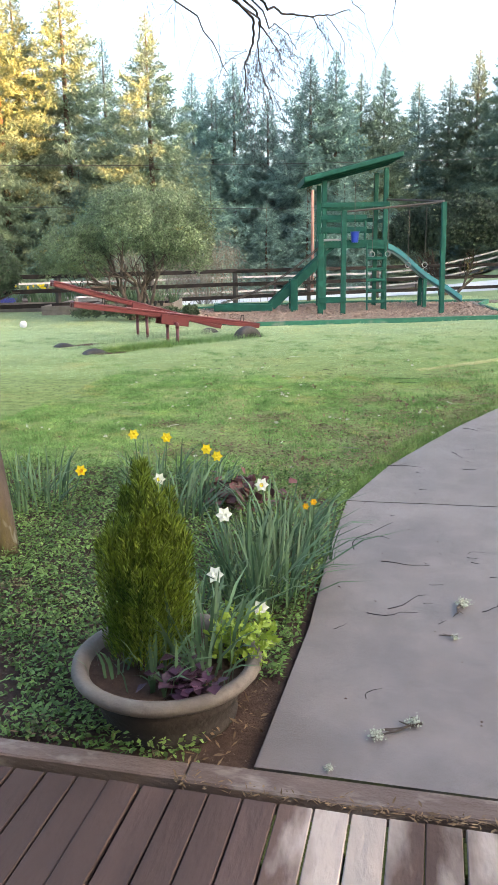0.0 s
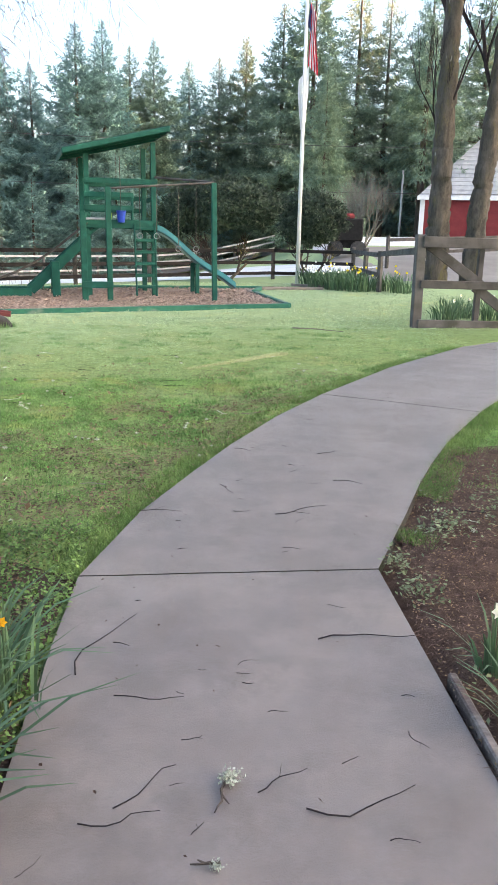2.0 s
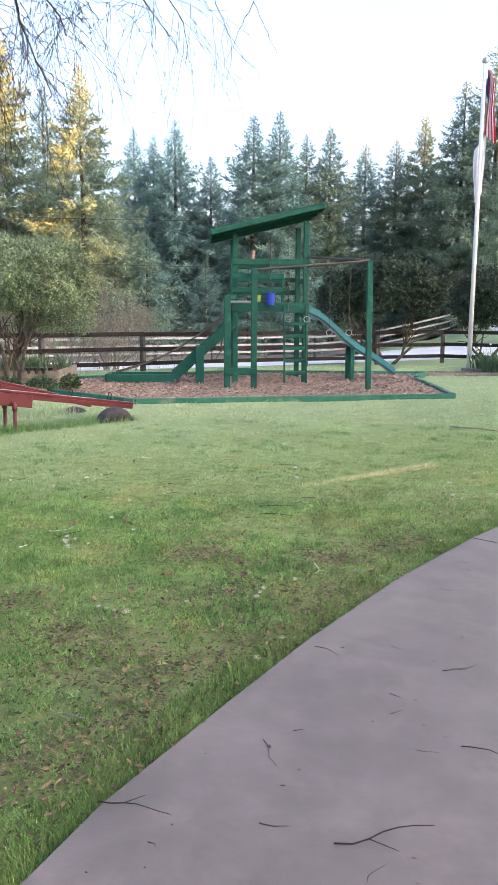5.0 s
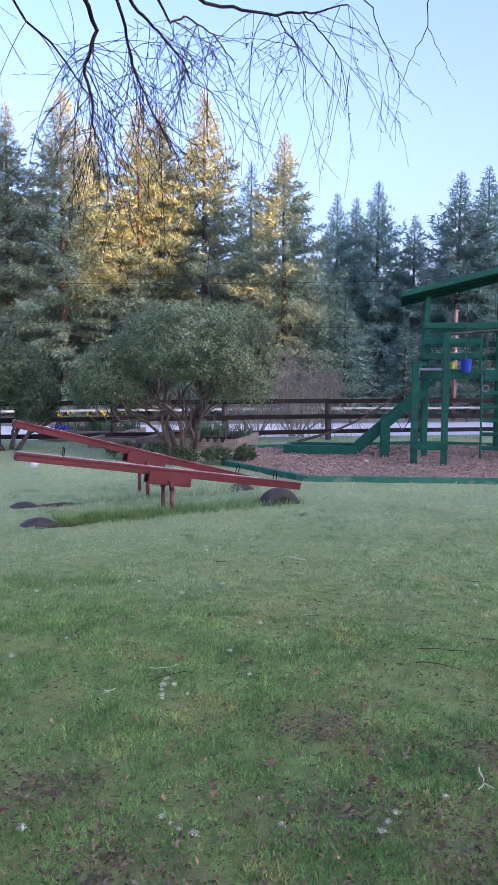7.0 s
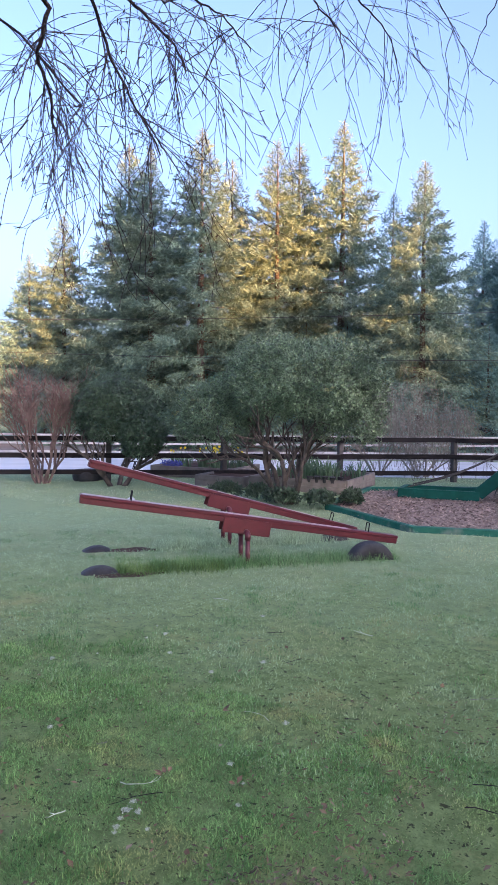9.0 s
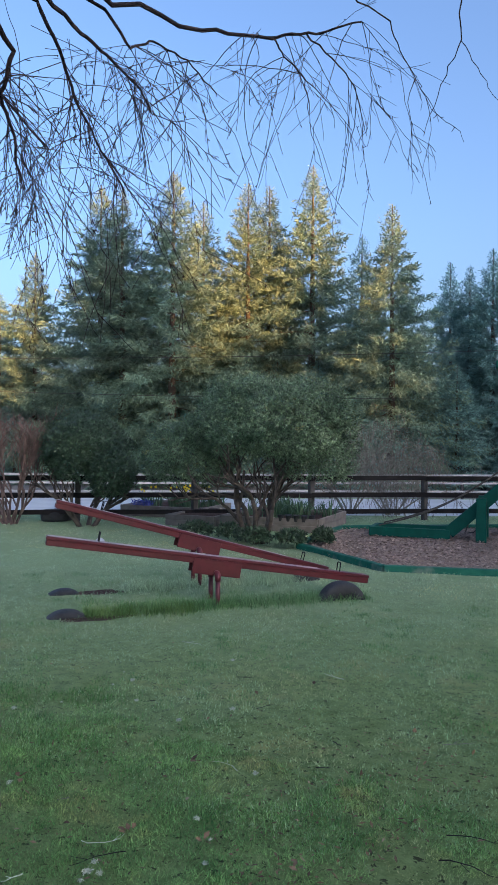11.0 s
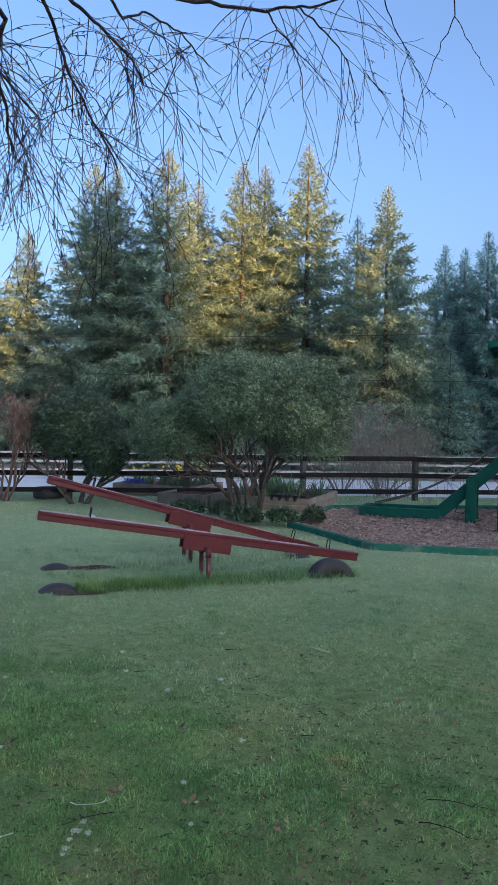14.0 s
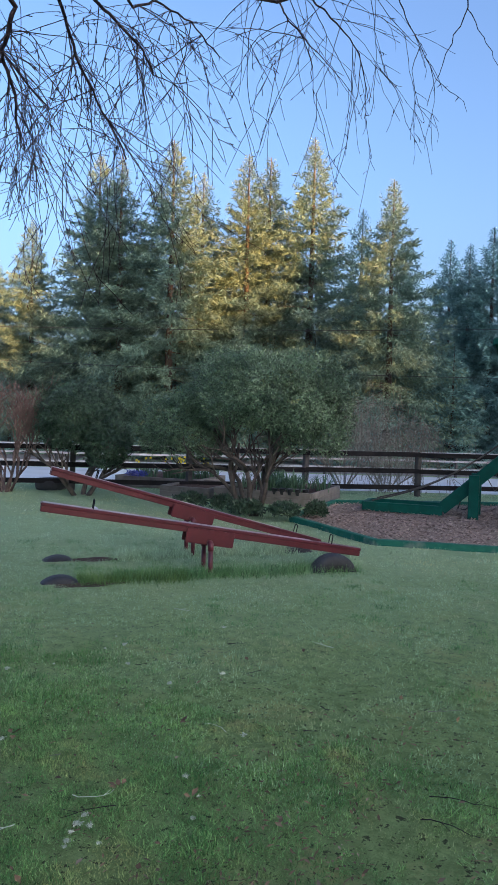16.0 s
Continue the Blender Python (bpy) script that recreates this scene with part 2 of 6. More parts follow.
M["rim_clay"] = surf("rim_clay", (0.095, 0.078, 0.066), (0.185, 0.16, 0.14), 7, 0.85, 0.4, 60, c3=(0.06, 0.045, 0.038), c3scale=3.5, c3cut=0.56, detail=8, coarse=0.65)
M["white_metal"] = surf("white_metal", (0.60, 0.60, 0.60), (0.70, 0.70, 0.70), 3, 0.45, 0.05, 30)
M["grey_metal"] = surf("grey_metal", (0.28, 0.28, 0.29), (0.40, 0.40, 0.41), 8, 0.45, 0.1, 40, metal=0.6)
M["dark_metal"] = surf("dark_metal", (0.008, 0.008, 0.009), (0.018, 0.018, 0.019), 8, 0.85, 0.2, 30, spec=0.15)
M["rope"] = surf("rope", (0.05, 0.045, 0.04), (0.09, 0.08, 0.07), 40, 0.9, 0.5, 120)
M["copper_pole"] = surf("copper_pole", (0.27, 0.135, 0.105), (0.35, 0.19, 0.155), 6, 0.75, 0.1, 40)
M["barn_red"] = surf("barn_red", (0.17, 0.018, 0.022), (0.22, 0.03, 0.032), 3, 0.75, 0.2, 20)
M["white_paint"] = surf("white_paint", (0.70, 0.70, 0.70), (0.78, 0.78, 0.78), 3, 0.6, 0.05, 20)
M["house_siding"] = surf("house_siding", (0.36, 0.31, 0.26), (0.44, 0.385, 0.33), 3, 0.8, 0.2, 20, stretch=(0.3, 1, 3))
M["shingle"] = surf("shingle", (0.30, 0.31, 0.33), (0.42, 0.43, 0.45), 3, 0.85, 0.3, 20, rand=0.15)
M["window_glass"] = surf("window_glass", (0.02, 0.022, 0.025), (0.03, 0.032, 0.035), 3, 0.08, 0, spec=0.6)
M["flag_white"] = surf("flag_white", (0.62, 0.64, 0.68), (0.74, 0.76, 0.80), 4, 0.8, 0.1, 40, trans=0.3)
M["flag_red"] = surf("flag_red", (0.42, 0.02, 0.035), (0.50, 0.03, 0.045), 4, 0.8, 0.1, 40, trans=0.3)
M["flag_blue"] = surf("flag_blue", (0.02, 0.03, 0.14), (0.03, 0.045, 0.18), 4, 0.8, 0.1, 40, trans=0.3)
M["black_pot"] = surf("black_pot", (0.012, 0.012, 0.013), (0.022, 0.022, 0.024), 8, 0.5, 0.1, 30)
M["cable"] = surf("cable", (0.03, 0.03, 0.035), (0.05, 0.05, 0.055), 3, 0.7, 0)
M["car_white"] = surf("car_white", (0.55, 0.56, 0.58), (0.62, 0.63, 0.65), 2, 0.3, 0, spec=0.6)
M["moss"] = surf("moss", (0.09, 0.10, 0.02), (0.16, 0.16, 0.04), 9, 0.95, 0.8, 60)


# ---- builders ----
def thing(name, loc, label, category, group="", kind="", rz=0.0):
    ob = new(name)
    ob.empty_display_size = 0.1
    ob.location, ob.rotation_euler = loc, (0, 0, radians(rz))
    return tagged(ob, label, category, group, kind)


def link_mesh(name, me, mat, parent=None, label="", smooth=False, loc=None):
    me.materials.append(M[mat])
    if smooth:
        me.polygons.foreach_set("use_smooth", [True] * len(me.polygons))
    ob = new(name, me)
    if parent:
        ob.parent = parent
    if loc is not None:
        ob.location = loc
    return tagged(ob, label)


def part(name, bm, mat, parent=None, label="", smooth=False, loc=None):
    me = bpy.data.meshes.new(name)
    bmesh.ops.recalc_face_normals(bm, faces=bm.faces)
    bm.to_mesh(me)
    bm.free()
    return link_mesh(name, me, mat, parent, label, smooth, loc)


def raw(name, verts, faces, mat, parent=None, label="", smooth=False):
    me = bpy.data.meshes.new(name)
    me.from_pydata([tuple(v) for v in verts] if not isinstance(verts, np.ndarray) else verts.tolist(), [], faces if not isinstance(faces, np.ndarray) else faces.tolist())
    return link_mesh(name, me, mat, parent, label, smooth)


def box(bm, c, s, turn=(0, 0, 0), bevel=0.006):
    m = Matrix.Translation(c) @ Euler([radians(a) for a in turn]).to_matrix().to_4x4() @ Matrix.Diagonal((*s, 1))
    vs = bmesh.ops.create_cube(bm, size=1, matrix=m)["verts"]
    if bevel:
        bmesh.ops.bevel(bm, geom=list({e for v in vs for e in v.link_edges}), offset=min(bevel, min(s) * 0.3), segments=1, affect="EDGES")
    return bm


def beam(bm, a, b, w, h, bevel=0.006, roll=0.0):
    """A squared timber from a to b; w across, h high."""
    a, b = Vector(a), Vector(b)
    d = b - a
    q = d.to_track_quat("X", "Z").to_matrix().to_4x4()
    m = Matrix.Translation((a + b) / 2) @ q @ Matrix.Rotation(radians(roll), 4, "X") @ Matrix.Diagonal((d.length, w, h, 1))
    vs = bmesh.ops.create_cube(bm, size=1, matrix=m)["verts"]
    if bevel:
        bmesh.ops.bevel(bm, geom=list({e for v in vs for e in v.link_edges}), offset=min(bevel, min(w, h) * 0.3), segments=1, affect="EDGES")
    return bm


def tube_data(pts, radii, n=6):
    pts = [Vector(p) for p in pts]
    verts, faces = [], []
    for i, p in enumerate(pts):
        d = (pts[min(i + 1, len(pts) - 1)] - pts[max(i - 1, 0)]).normalized()
        u = d.orthogonal().normalized() if i == 0 else (u - d * u.dot(d)).normalized()
        v = d.cross(u)
        r = radii[i]
        for k in range(n):
            a = 2 * math.pi * k / n
            verts.append(p + (u * math.cos(a) + v * math.sin(a)) * r)
    for i in range(len(pts) - 1):
        for k in range(n):
            faces.append((i * n + k, i * n + (k + 1) % n, (i + 1) * n + (k + 1) % n, (i + 1) * n + k))
    faces.append(tuple(range(n - 1, -1, -1)))
    faces.append(tuple((len(pts) - 1) * n + k for k in range(n)))
    return verts, faces


def tube(bm, pts, r, r2=None, n=8):
    r2 = r if r2 is None else r2
    k = len(pts) - 1
    verts, faces = tube_data(pts, [r + (r2 - r) * i / k for i in range(k + 1)], n)
    vs = [bm.verts.new(v) for v in verts]
    for f in faces:
        bm.faces.new([vs[i] for i in f])
    return bm


class Net:
    """Gathers many small meshes into one."""

    def __init__(self):
        self.verts, self.faces = [], []

    def add(self, verts, faces):
        k = len(self.verts)
        self.verts += [tuple(v) for v in verts]
        self.faces += [tuple(i + k for i in f) for f in faces]

    def tube(self, pts, r, r2, n=5):
        k = max(1, len(pts) - 1)
        self.add(*tube_data(pts, [r + (r2 - r) * i / k for i in range(len(pts))], n))

    def part(self, name, mat, parent=None, label="", smooth=False):
        return raw(name, self.verts, self.faces, mat, parent, label, smooth)


def leaves_mesh(base, way, up, length, width):
    """Folded rhombic leaves: arrays of base points, directions, normals, lengths, widths."""
    way = way / np.linalg.norm(way, axis=1, keepdims=True)
    side = np.cross(way, up)
    side /= np.linalg.norm(side, axis=1, keepdims=True) + 1e-9
    nor = np.cross(side, way)
    L, W = length[:, None], width[:, None]
    mid = base + way * L * 0.5
    v = np.stack([base, mid + side * W / 2 + nor * W * 0.15, base + way * L, mid - side * W / 2 + nor * W * 0.15], 1).reshape(-1, 3)
    k = np.arange(len(base))[:, None] * 4
    f = np.concatenate([k + [0, 1, 2], k + [0, 2, 3]], 0)
    return v, f


def np_part(name, v, f, mat, parent=None, label="", kind=""):
    me = bpy.data.meshes.new(name)
    me.vertices.add(len(v))
    me.vertices.foreach_set("co", np.ascontiguousarray(v, np.float32).ravel())
    n = f.shape[1]
    me.loops.add(f.size)
    me.loops.foreach_set("vertex_index", np.ascontiguousarray(f, np.int32).ravel())
    me.polygons.add(len(f))
    me.polygons.foreach_set("loop_start", np.arange(0, f.size, n, dtype=np.int32))
    me.update(calc_edges=True)
    ob = link_mesh(name, me, mat, parent, label)
    return tagged(ob, kind=kind) if kind else ob


rng = np.random.default_rng(7)


def unit(n):
    v = rng.normal(size=(n, 3))
    return v / np.linalg.norm(v, axis=1, keepdims=True)


# ---- the lie of the land ----
FENCE = [(-24.0, 5.5), (-9.4, 18.1), (-5.6, 21.3), (1.87, 26.5)]
FN = Vector((-0.57, 0.82))


def beyond(x, y):
    """Metres past the line of the arena fence."""
    return (x + 5.6) * FN.x + (y - 21.3) * FN.y


def gz(x, y):
    s = beyond(x, y)
    rise = min(1.45, max(0.0, (y - 29.0) * 0.10)) * min(1.0, max(0.0, (x - 2.5) / 4.0))
    return rise - min(1.0, max(0.0, s) * 0.058) * min(1.0, max(0.2, (3.0 - x) / 5.0))


PATH_L = [(-0.55, 1.925), (-0.53, 2.8), (-0.555, 3.5), (-0.56, 4.36), (-0.37, 5.15), (-0.13, 5.8), (0.12, 6.45), (0.50, 7.30), (1.0, 8.22), (1.98, 9.75), (3.33, 11.45), (4.6, 12.45), (7.5, 13.9)]
PATH_R = [(0.80, 1.945), (0.79, 2.8), (0.765, 3.5), (0.735, 4.43), (1.03, 5.13), (1.22, 5.6), (1.42, 6.05), (1.72, 6.65), (2.25, 7.55), (3.3, 9.1), (4.7, 10.5), (6.0, 11.4), (8.6, 12.6)]


def path_side(x, y):
    """True where the concrete lies."""
    inside = False
    ring = PATH_L + PATH_R[::-1]
    for (x0, y0), (x1, y1) in zip(ring, ring[1:] + ring[:1]):
        if (y0 > y) != (y1 > y) and x < (x1 - x0) * (y - y0) / (y1 - y0) + x0:
            inside = not inside
    return inside


def inside_many(ring, p):
    """For an array of points, which of them lie inside a ring."""
    out = np.zeros(len(p), bool)
    for (x0, y0), (x1, y1) in zip(ring, ring[1:] + ring[:1]):
        if y0 != y1:
            out ^= ((y0 > p[:, 1]) != (y1 > p[:, 1])) & (p[:, 0] < (x1 - x0) * (p[:, 1] - y0) / (y1 - y0) + x0)
    return out


def lawn_z(x, y):
    """Small unevenness of the turf, with worn hollows under the seesaws."""
    z = gz(x, y)
    if beyond(x, y) < 0:
        z += 0.018 * noise.noise((x * 0.8, y * 0.8, 0)) + 0.008 * noise.noise((x * 3, y * 3, 4))
    return z


def axis(stops):
    out = []
    for a, b, step in stops:
        out += list(np.arange(a, b, step))
    return out + [stops[-1][1]]


gx = axis([(-900, -100, 100), (-100, -30, 10), (-30, -14, 1.0), (-14, 8, 0.16), (8, 30, 1.0), (30, 100, 10), (100, 900, 100)])
gy = axis([(-900, -100, 100), (-100, -10, 10), (-10, 1.0, 1.0), (1.0, 19, 0.16), (19, 60, 1.0), (60, 120, 10), (120, 900, 100)])
verts = [(x, y, lawn_z(x, y) - (0.12 if -1 < x < 9 and 1.5 < y < 14.2 and path_side(x, y) else 0)) for y in gy for x in gx]
MULCH = [(0.74, 1.93), (2.6, 1.93), (3.2, 5.2), (2.35, 6.6), (1.66, 6.50), (1.20, 5.65), (0.68, 4.45)]
under = inside_many(MULCH, np.array(verts)[:, :2])
verts = [(x, y, z - 0.06) if u else (x, y, z) for (x, y, z), u in zip(verts, under)]
nx = len(gx)
faces = [(j * nx + i, j * nx + i + 1, (j + 1) * nx + i + 1, (j + 1) * nx + i) for j in range(len(gy) - 1) for i in range(nx - 1)]
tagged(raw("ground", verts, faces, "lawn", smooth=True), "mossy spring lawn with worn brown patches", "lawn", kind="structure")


def strip(name, mat, s0, s1, lift, label, category, t0=-60, t1=60):
    """A sheet that runs along the arena fence, between two distances past it."""
    run = Vector((FN.y, -FN.x))
    v, f = [], []
    steps = [s0 + (s1 - s0) * k / 6 for k in range(7)]
    for s in steps:
        for t in range(t0, t1 + 1, 4):
            p = Vector((-5.6, 21.3)) + run * t + FN * s
            v.append((p.x, p.y, gz(p.x, p.y) + lift))
    n = (t1 - t0) // 4 + 1
    f = [(j * n + i, j * n + i + 1, (j + 1) * n + i + 1, (j + 1) * n + i) for j in range(6) for i in range(n - 1)]
    tagged(raw(name, v, f, mat), label, category, kind="structure")


strip("arena", "arena", 1.6, 18.0, 0.012, "pale frosted sand of a riding arena", "arena", -60, 16)
strip("road", "road", 18.5, 30.0, 0.012, "damp brown gravel lane behind the arena", "road")


def sheet(name, mat, x0, x1, y0, y1, label, category):
    """A level stretch that follows the lie of the land."""
    xs, ys = np.linspace(x0, x1, 25), np.linspace(y0, y1, 17)
    v = [(x, y, gz(x, y) + 0.014) for y in ys for x in xs]
    f = [(j * 25 + i, j * 25 + i + 1, (j + 1) * 25 + i + 1, (j + 1) * 25 + i) for j in range(16) for i in range(24)]
    tagged(raw(name, v, f, mat), label, category, kind="structure")


sheet("gravel_yard", "road", 5.0, 29.0, 26.6, 38.6, "grey gravel yard between the garden and the red house", "gravel")
sheet("frosty_field", "arena", 5.0, 29.0, 39.2, 48.0, "pale frosty ground before the red house", "field")


# ---- concrete path ----
def slab(parent, ids, gap0=0.006, gap1=0.006):
    """One poured slab between rows of the edge lines."""
    rows = []
    for k in ids:
        rows.append((Vector(PATH_L[k]), Vector(PATH_R[k])))
    d0 = ((rows[1][0] + rows[1][1]) - (rows[0][0] + rows[0][1])).normalized()
    d1 = ((rows[-1][0] + rows[-1][1]) - (rows[-2][0] + rows[-2][1])).normalized()
    rows[0] = (rows[0][0] + d0 * gap0, rows[0][1] + d0 * gap0)
    rows[-1] = (rows[-1][0] - d1 * gap1, rows[-1][1] - d1 * gap1)
    bm = bmesh.new()
    top = []
    for a, b in rows:
        top.append([bm.verts.new((*(a + (b - a) * k / 8), 0.03 + 0.003 * noise.noise((*(a * 2), k)))) for k in range(9)])
    for r0, r1 in zip(top, top[1:]):
        for k in range(8):
            bm.faces.new((r0[k], r0[k + 1], r1[k + 1], r1[k]))
    ring = [r[0] for r in top] + top[-1][1:] + [r[-1] for r in top[-2::-1]] + top[0][-2:0:-1]
    low = [bm.verts.new((v.co.x, v.co.y, -0.12)) for v in ring]
    n = len(ring)
    for i in range(n):
        bm.faces.new((ring[i], ring[(i + 1) % n], low[(i + 1) % n], low[i]))
    bmesh.ops.bevel(bm, geom=[e for e in bm.edges if all(v in ring for v in e.verts) and e.is_manifold and abs(e.link_faces[0].normal.dot(e.link_faces[1].normal)) < 0.5], offset=0.002, segments=1, affect="EDGES")
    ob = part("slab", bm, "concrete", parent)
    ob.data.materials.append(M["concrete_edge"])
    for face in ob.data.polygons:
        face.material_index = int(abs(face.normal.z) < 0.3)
    return ob


path = thing("path", (0, 0, 0), "grey poured concrete garden path with dark joints, strewn with twigs", "path", kind="structure")
for ids in ((0, 1, 2, 3), (3, 4, 5, 6, 7, 8), (8, 9, 10), (10, 11, 12)):
    slab(path, ids)

for k in (3, 8, 10):
    a, b = Vector(PATH_L[k]), Vector(PATH_R[k])
    bm = bmesh.new()
    beam(bm, (*a.lerp(b, 0.01), 0.000), (*a.lerp(b, 0.99), 0.000), 0.05, 0.03, 0)
    part("joint_filler", bm, "joint", path, "dark dirt in the joint")

# ---- deck ----
deck = thing("deck", (0, 0, 0), "worn brown-painted timber deck at the head of the path", "deck", kind="structure")
for k in range(-26, 16):
    x = 0.071 + k * 0.0945
    bm = bmesh.new()
    box(bm, (x + random.uniform(-0.002, 0.002), 0.28 + 0.022 * min(0, x), 0.030 + random.uniform(-0.002, 0.002)), (0.0885, 3.02, 0.035), (0, 0, random.uniform(-0.08, 0.08)), 0.003)
    part("plank", bm, "deck_worn" if x > -0.42 else "deck", deck)
bm = bmesh.new()
box(bm, (-1.62, 1.835, 0.016), (1.79, 0.072, 0.07), (0, 0, 0.8), 0.005)
part("edge_board", bm, "deck_edge", deck, "brown edge board")
bm = bmesh.new()
box(bm, (0.42, 1.868, 0.020), (2.28, 0.088, 0.07), (0, 0, 1.2), 0.006)
part("edge_board", bm, "deck_edge", deck, "weathered edge board with peeling paint")
for k in range(-5, 3):
    x = 0.071 + (k - 0.5) * 0.0945
    bm = bmesh.new()
    box(bm, (x, 1.70 - 0.04 * (k % 3), 0.034), (0.008, 0.10 + 0.07 * (k % 3), 0.014), (0, 0, 0), 0.002)
    part("moss_line", bm, "moss", deck, "olive moss in the gap between planks")
m = 900
p = np.c_[rng.uniform(-0.75, 0.75, m), rng.normal(1.815, 0.012, m), rng.uniform(0.045, 0.056, m)]
v, f = leaves_mesh(p, unit(m) * [1, 0.5, 0.2], np.tile((0, 0, 1.0), (m, 1)) + unit(m) * 0.4, rng.uniform(0.008, 0.03, m), rng.uniform(0.002, 0.008, m))
tagged(np_part("deck_litter", v, f, "dead_leaf"), "brown needles and leaf bits caught along the deck's edge board", "leaf litter", kind="stuff")
bm = bmesh.new()
for y in (-0.9, 0.2, 1.3):
    box(bm, (-0.4, y, -0.04), (4.2, 0.05, 0.085), bevel=0)
part("joist", bm, "deck_edge", deck)

# ---- unseen wall for the deck's house, added behind the walker to dim the near path ----
bm = bmesh.new()
box(bm, (0.0, -1.36, 1.55), (15.0, 0.2, 3.3), bevel=0.01)
tagged(part("wall_south", bm, "house_siding"), "plain grey-brown house wall, unseen, added behind the deck as shade", "wall", kind="structure")

# ---- wood chip bed ----
RIM = [(-5.57, 15.95), (-3.58, 14.80), (1.50, 16.85), (0.95, 20.2), (1.2, 21.6), (-3.2, 20.9), (-6.1, 18.4)]


def in_ring(ring, x, y):
    inside = False
    for (x0, y0), (x1, y1) in zip(ring, ring[1:] + ring[:1]):
        if (y0 > y) != (y1 > y) and x < (x1 - x0) * (y - y0) / (y1 - y0) + x0:
            inside = not inside
    return inside


bm = bmesh.new()
bm.faces.new([bm.verts.new((x, y, 0.035)) for x, y in RIM])
tagged(part("chip_bed", bm, "chips"), "reddish wood chip surface under the climbing frame", "wood chips", kind="structure")
n = 26000
p = np.c_[rng.uniform(-6.1, 1.5, n), rng.uniform(14.8, 21.6, n)]
p = p[[in_ring(RIM, *q) for q in p]]
a = rng.uniform(0, 6.283, len(p))
way = np.c_[np.cos(a), np.sin(a), rng.uniform(-0.3, 0.5, len(p))]
v, f = leaves_mesh(np.c_[p, 0.038 + rng.uniform(0, 0.02, len(p))], way, np.tile((0, 0, 1.0), (len(p), 1)) + unit(len(p)) * 0.5, rng.uniform(0.04, 0.10, len(p)), rng.uniform(0.015, 0.035, len(p)))
tagged(np_part("wood_chips", v, f, "chips"), "loose reddish brown bark chips", "wood chips", kind="stuff")
rim = thing("play_border", (0, 0, 0), "green-painted timber border round the wood chips", "border")
for (x0, y0), (x1, y1) in zip(RIM[:4], RIM[1:4]):
    bm = bmesh.new()
    beam(bm, (x0, y0, 0.04), (x1, y1, 0.04), 0.09, 0.10, 0.01)
    part("timber", bm, "worn_green", rim)
for (x0, y0), (x1, y1) in zip(RIM[3:], RIM[4:] + RIM[:1]):
    bm = bmesh.new()
    beam(bm, (x0, y0, 0.05), (x1, y1, 0.05), 0.09, 0.11, 0.01)
    part("timber", bm, "worn_green", rim)

# ---- climbing frame ----
TH = 14.0
tower = thing("climbing_frame", (-2.72, 18.55, 0.03), "dark green painted wooden climbing tower with roof, ramp and slide", "playground", rz=TH)
TW, TD = 1.42, 1.35


def bar(name, a, b, w, h, mat="green_paint", parent=None, label="", bevel=0.008):
    bm = bmesh.new()
    beam(bm, a, b, w, h, bevel)
    return part(name, bm, mat, parent or tower, label)


for x, y, z in ((0, 0, 2.95), (TW, 0, 3.22), (0, TD, 2.95), (TW, TD, 3.22)):
    bar("post", (x, y, -0.05), (x, y, z), 0.105, 0.105)
bm = bmesh.new()
box(bm, (TW / 2, TD / 2, 1.60), (TW + 0.1, TD + 0.1, 0.04))
part("platform", bm, "green_paint", tower)
bar("skirt_board", (-0.07, -0.075, 1.53), (TW + 0.07, -0.075, 1.53), 0.035, 0.18)
bar("skirt_board", (-0.07, TD + 0.075, 1.53), (TW + 0.07, TD + 0.075, 1.53), 0.035, 0.18)
bar("skirt_board", (-0.075, 0, 1.53), (-0.075, TD, 1.53), 0.035, 0.18)
bar("skirt_board", (TW + 0.075, 0, 1.53), (TW + 0.075, TD, 1.53), 0.035, 0.18)
for z, x1 in ((2.41, TW + 0.08), (2.13, 0.98), (1.86, 0.98)):
    bar("rail", (-0.08, -0.08, z), (x1, -0.08, z), 0.035, 0.11)
bar("rail_post", (0.95, -0.045, 1.6), (0.95, -0.045, 2.18), 0.07, 0.05)
for z in (2.40, 2.12, 1.85):
    bar("rail", (0, TD + 0.08, z), (TW, TD + 0.08, z), 0.035, 0.10)
for z in (2.40, 2.08):
    bar("rail", (TW + 0.08, 0.5, z), (TW + 0.08, TD, z), 0.035, 0.10)
# roof, one slope, rising along x
rp = [(-0.49, 2.95), (TW + 0.30, 3.48)]
slope = math.degrees(math.atan2(rp[1][1] - rp[0][1], rp[1][0] - rp[0][0]))
span = math.hypot(rp[1][1] - rp[0][1], rp[1][0] - rp[0][0])
cx, cz = (rp[0][0] + rp[1][0]) / 2, (rp[0][1] + rp[1][1]) / 2
bm = bmesh.new()
box(bm, (cx, TD / 2, cz + 0.05), (span, TD + 0.7, 0.03), (0, -slope, 0))
part("roof", bm, "green_roof", tower, "dark green shed roof")
for y in (-0.36, TD + 0.36):
    bar("fascia", (rp[0][0], y, rp[0][1] - 0.005), (rp[1][0], y, rp[1][1] - 0.005), 0.03, 0.10)
for x, z in ((rp[0][0], rp[0][1]), (rp[1][0], rp[1][1])):
    bar("fascia", (x, -0.36, z - 0.01), (x, TD + 0.36, z - 0.01), 0.03, 0.12)
for y in (0.0, TD / 2, TD):
    bar("rafter", (rp[0][0], y, rp[0][1] - 0.03), (rp[1][0], y, rp[1][1] - 0.03), 0.045, 0.09)
for x in (0, TW):
    bar("knee_brace", (x, -0.04, 1.30), (x + (0.26 if x == 0 else -0.26), -0.04, 1.50), 0.05, 0.07)
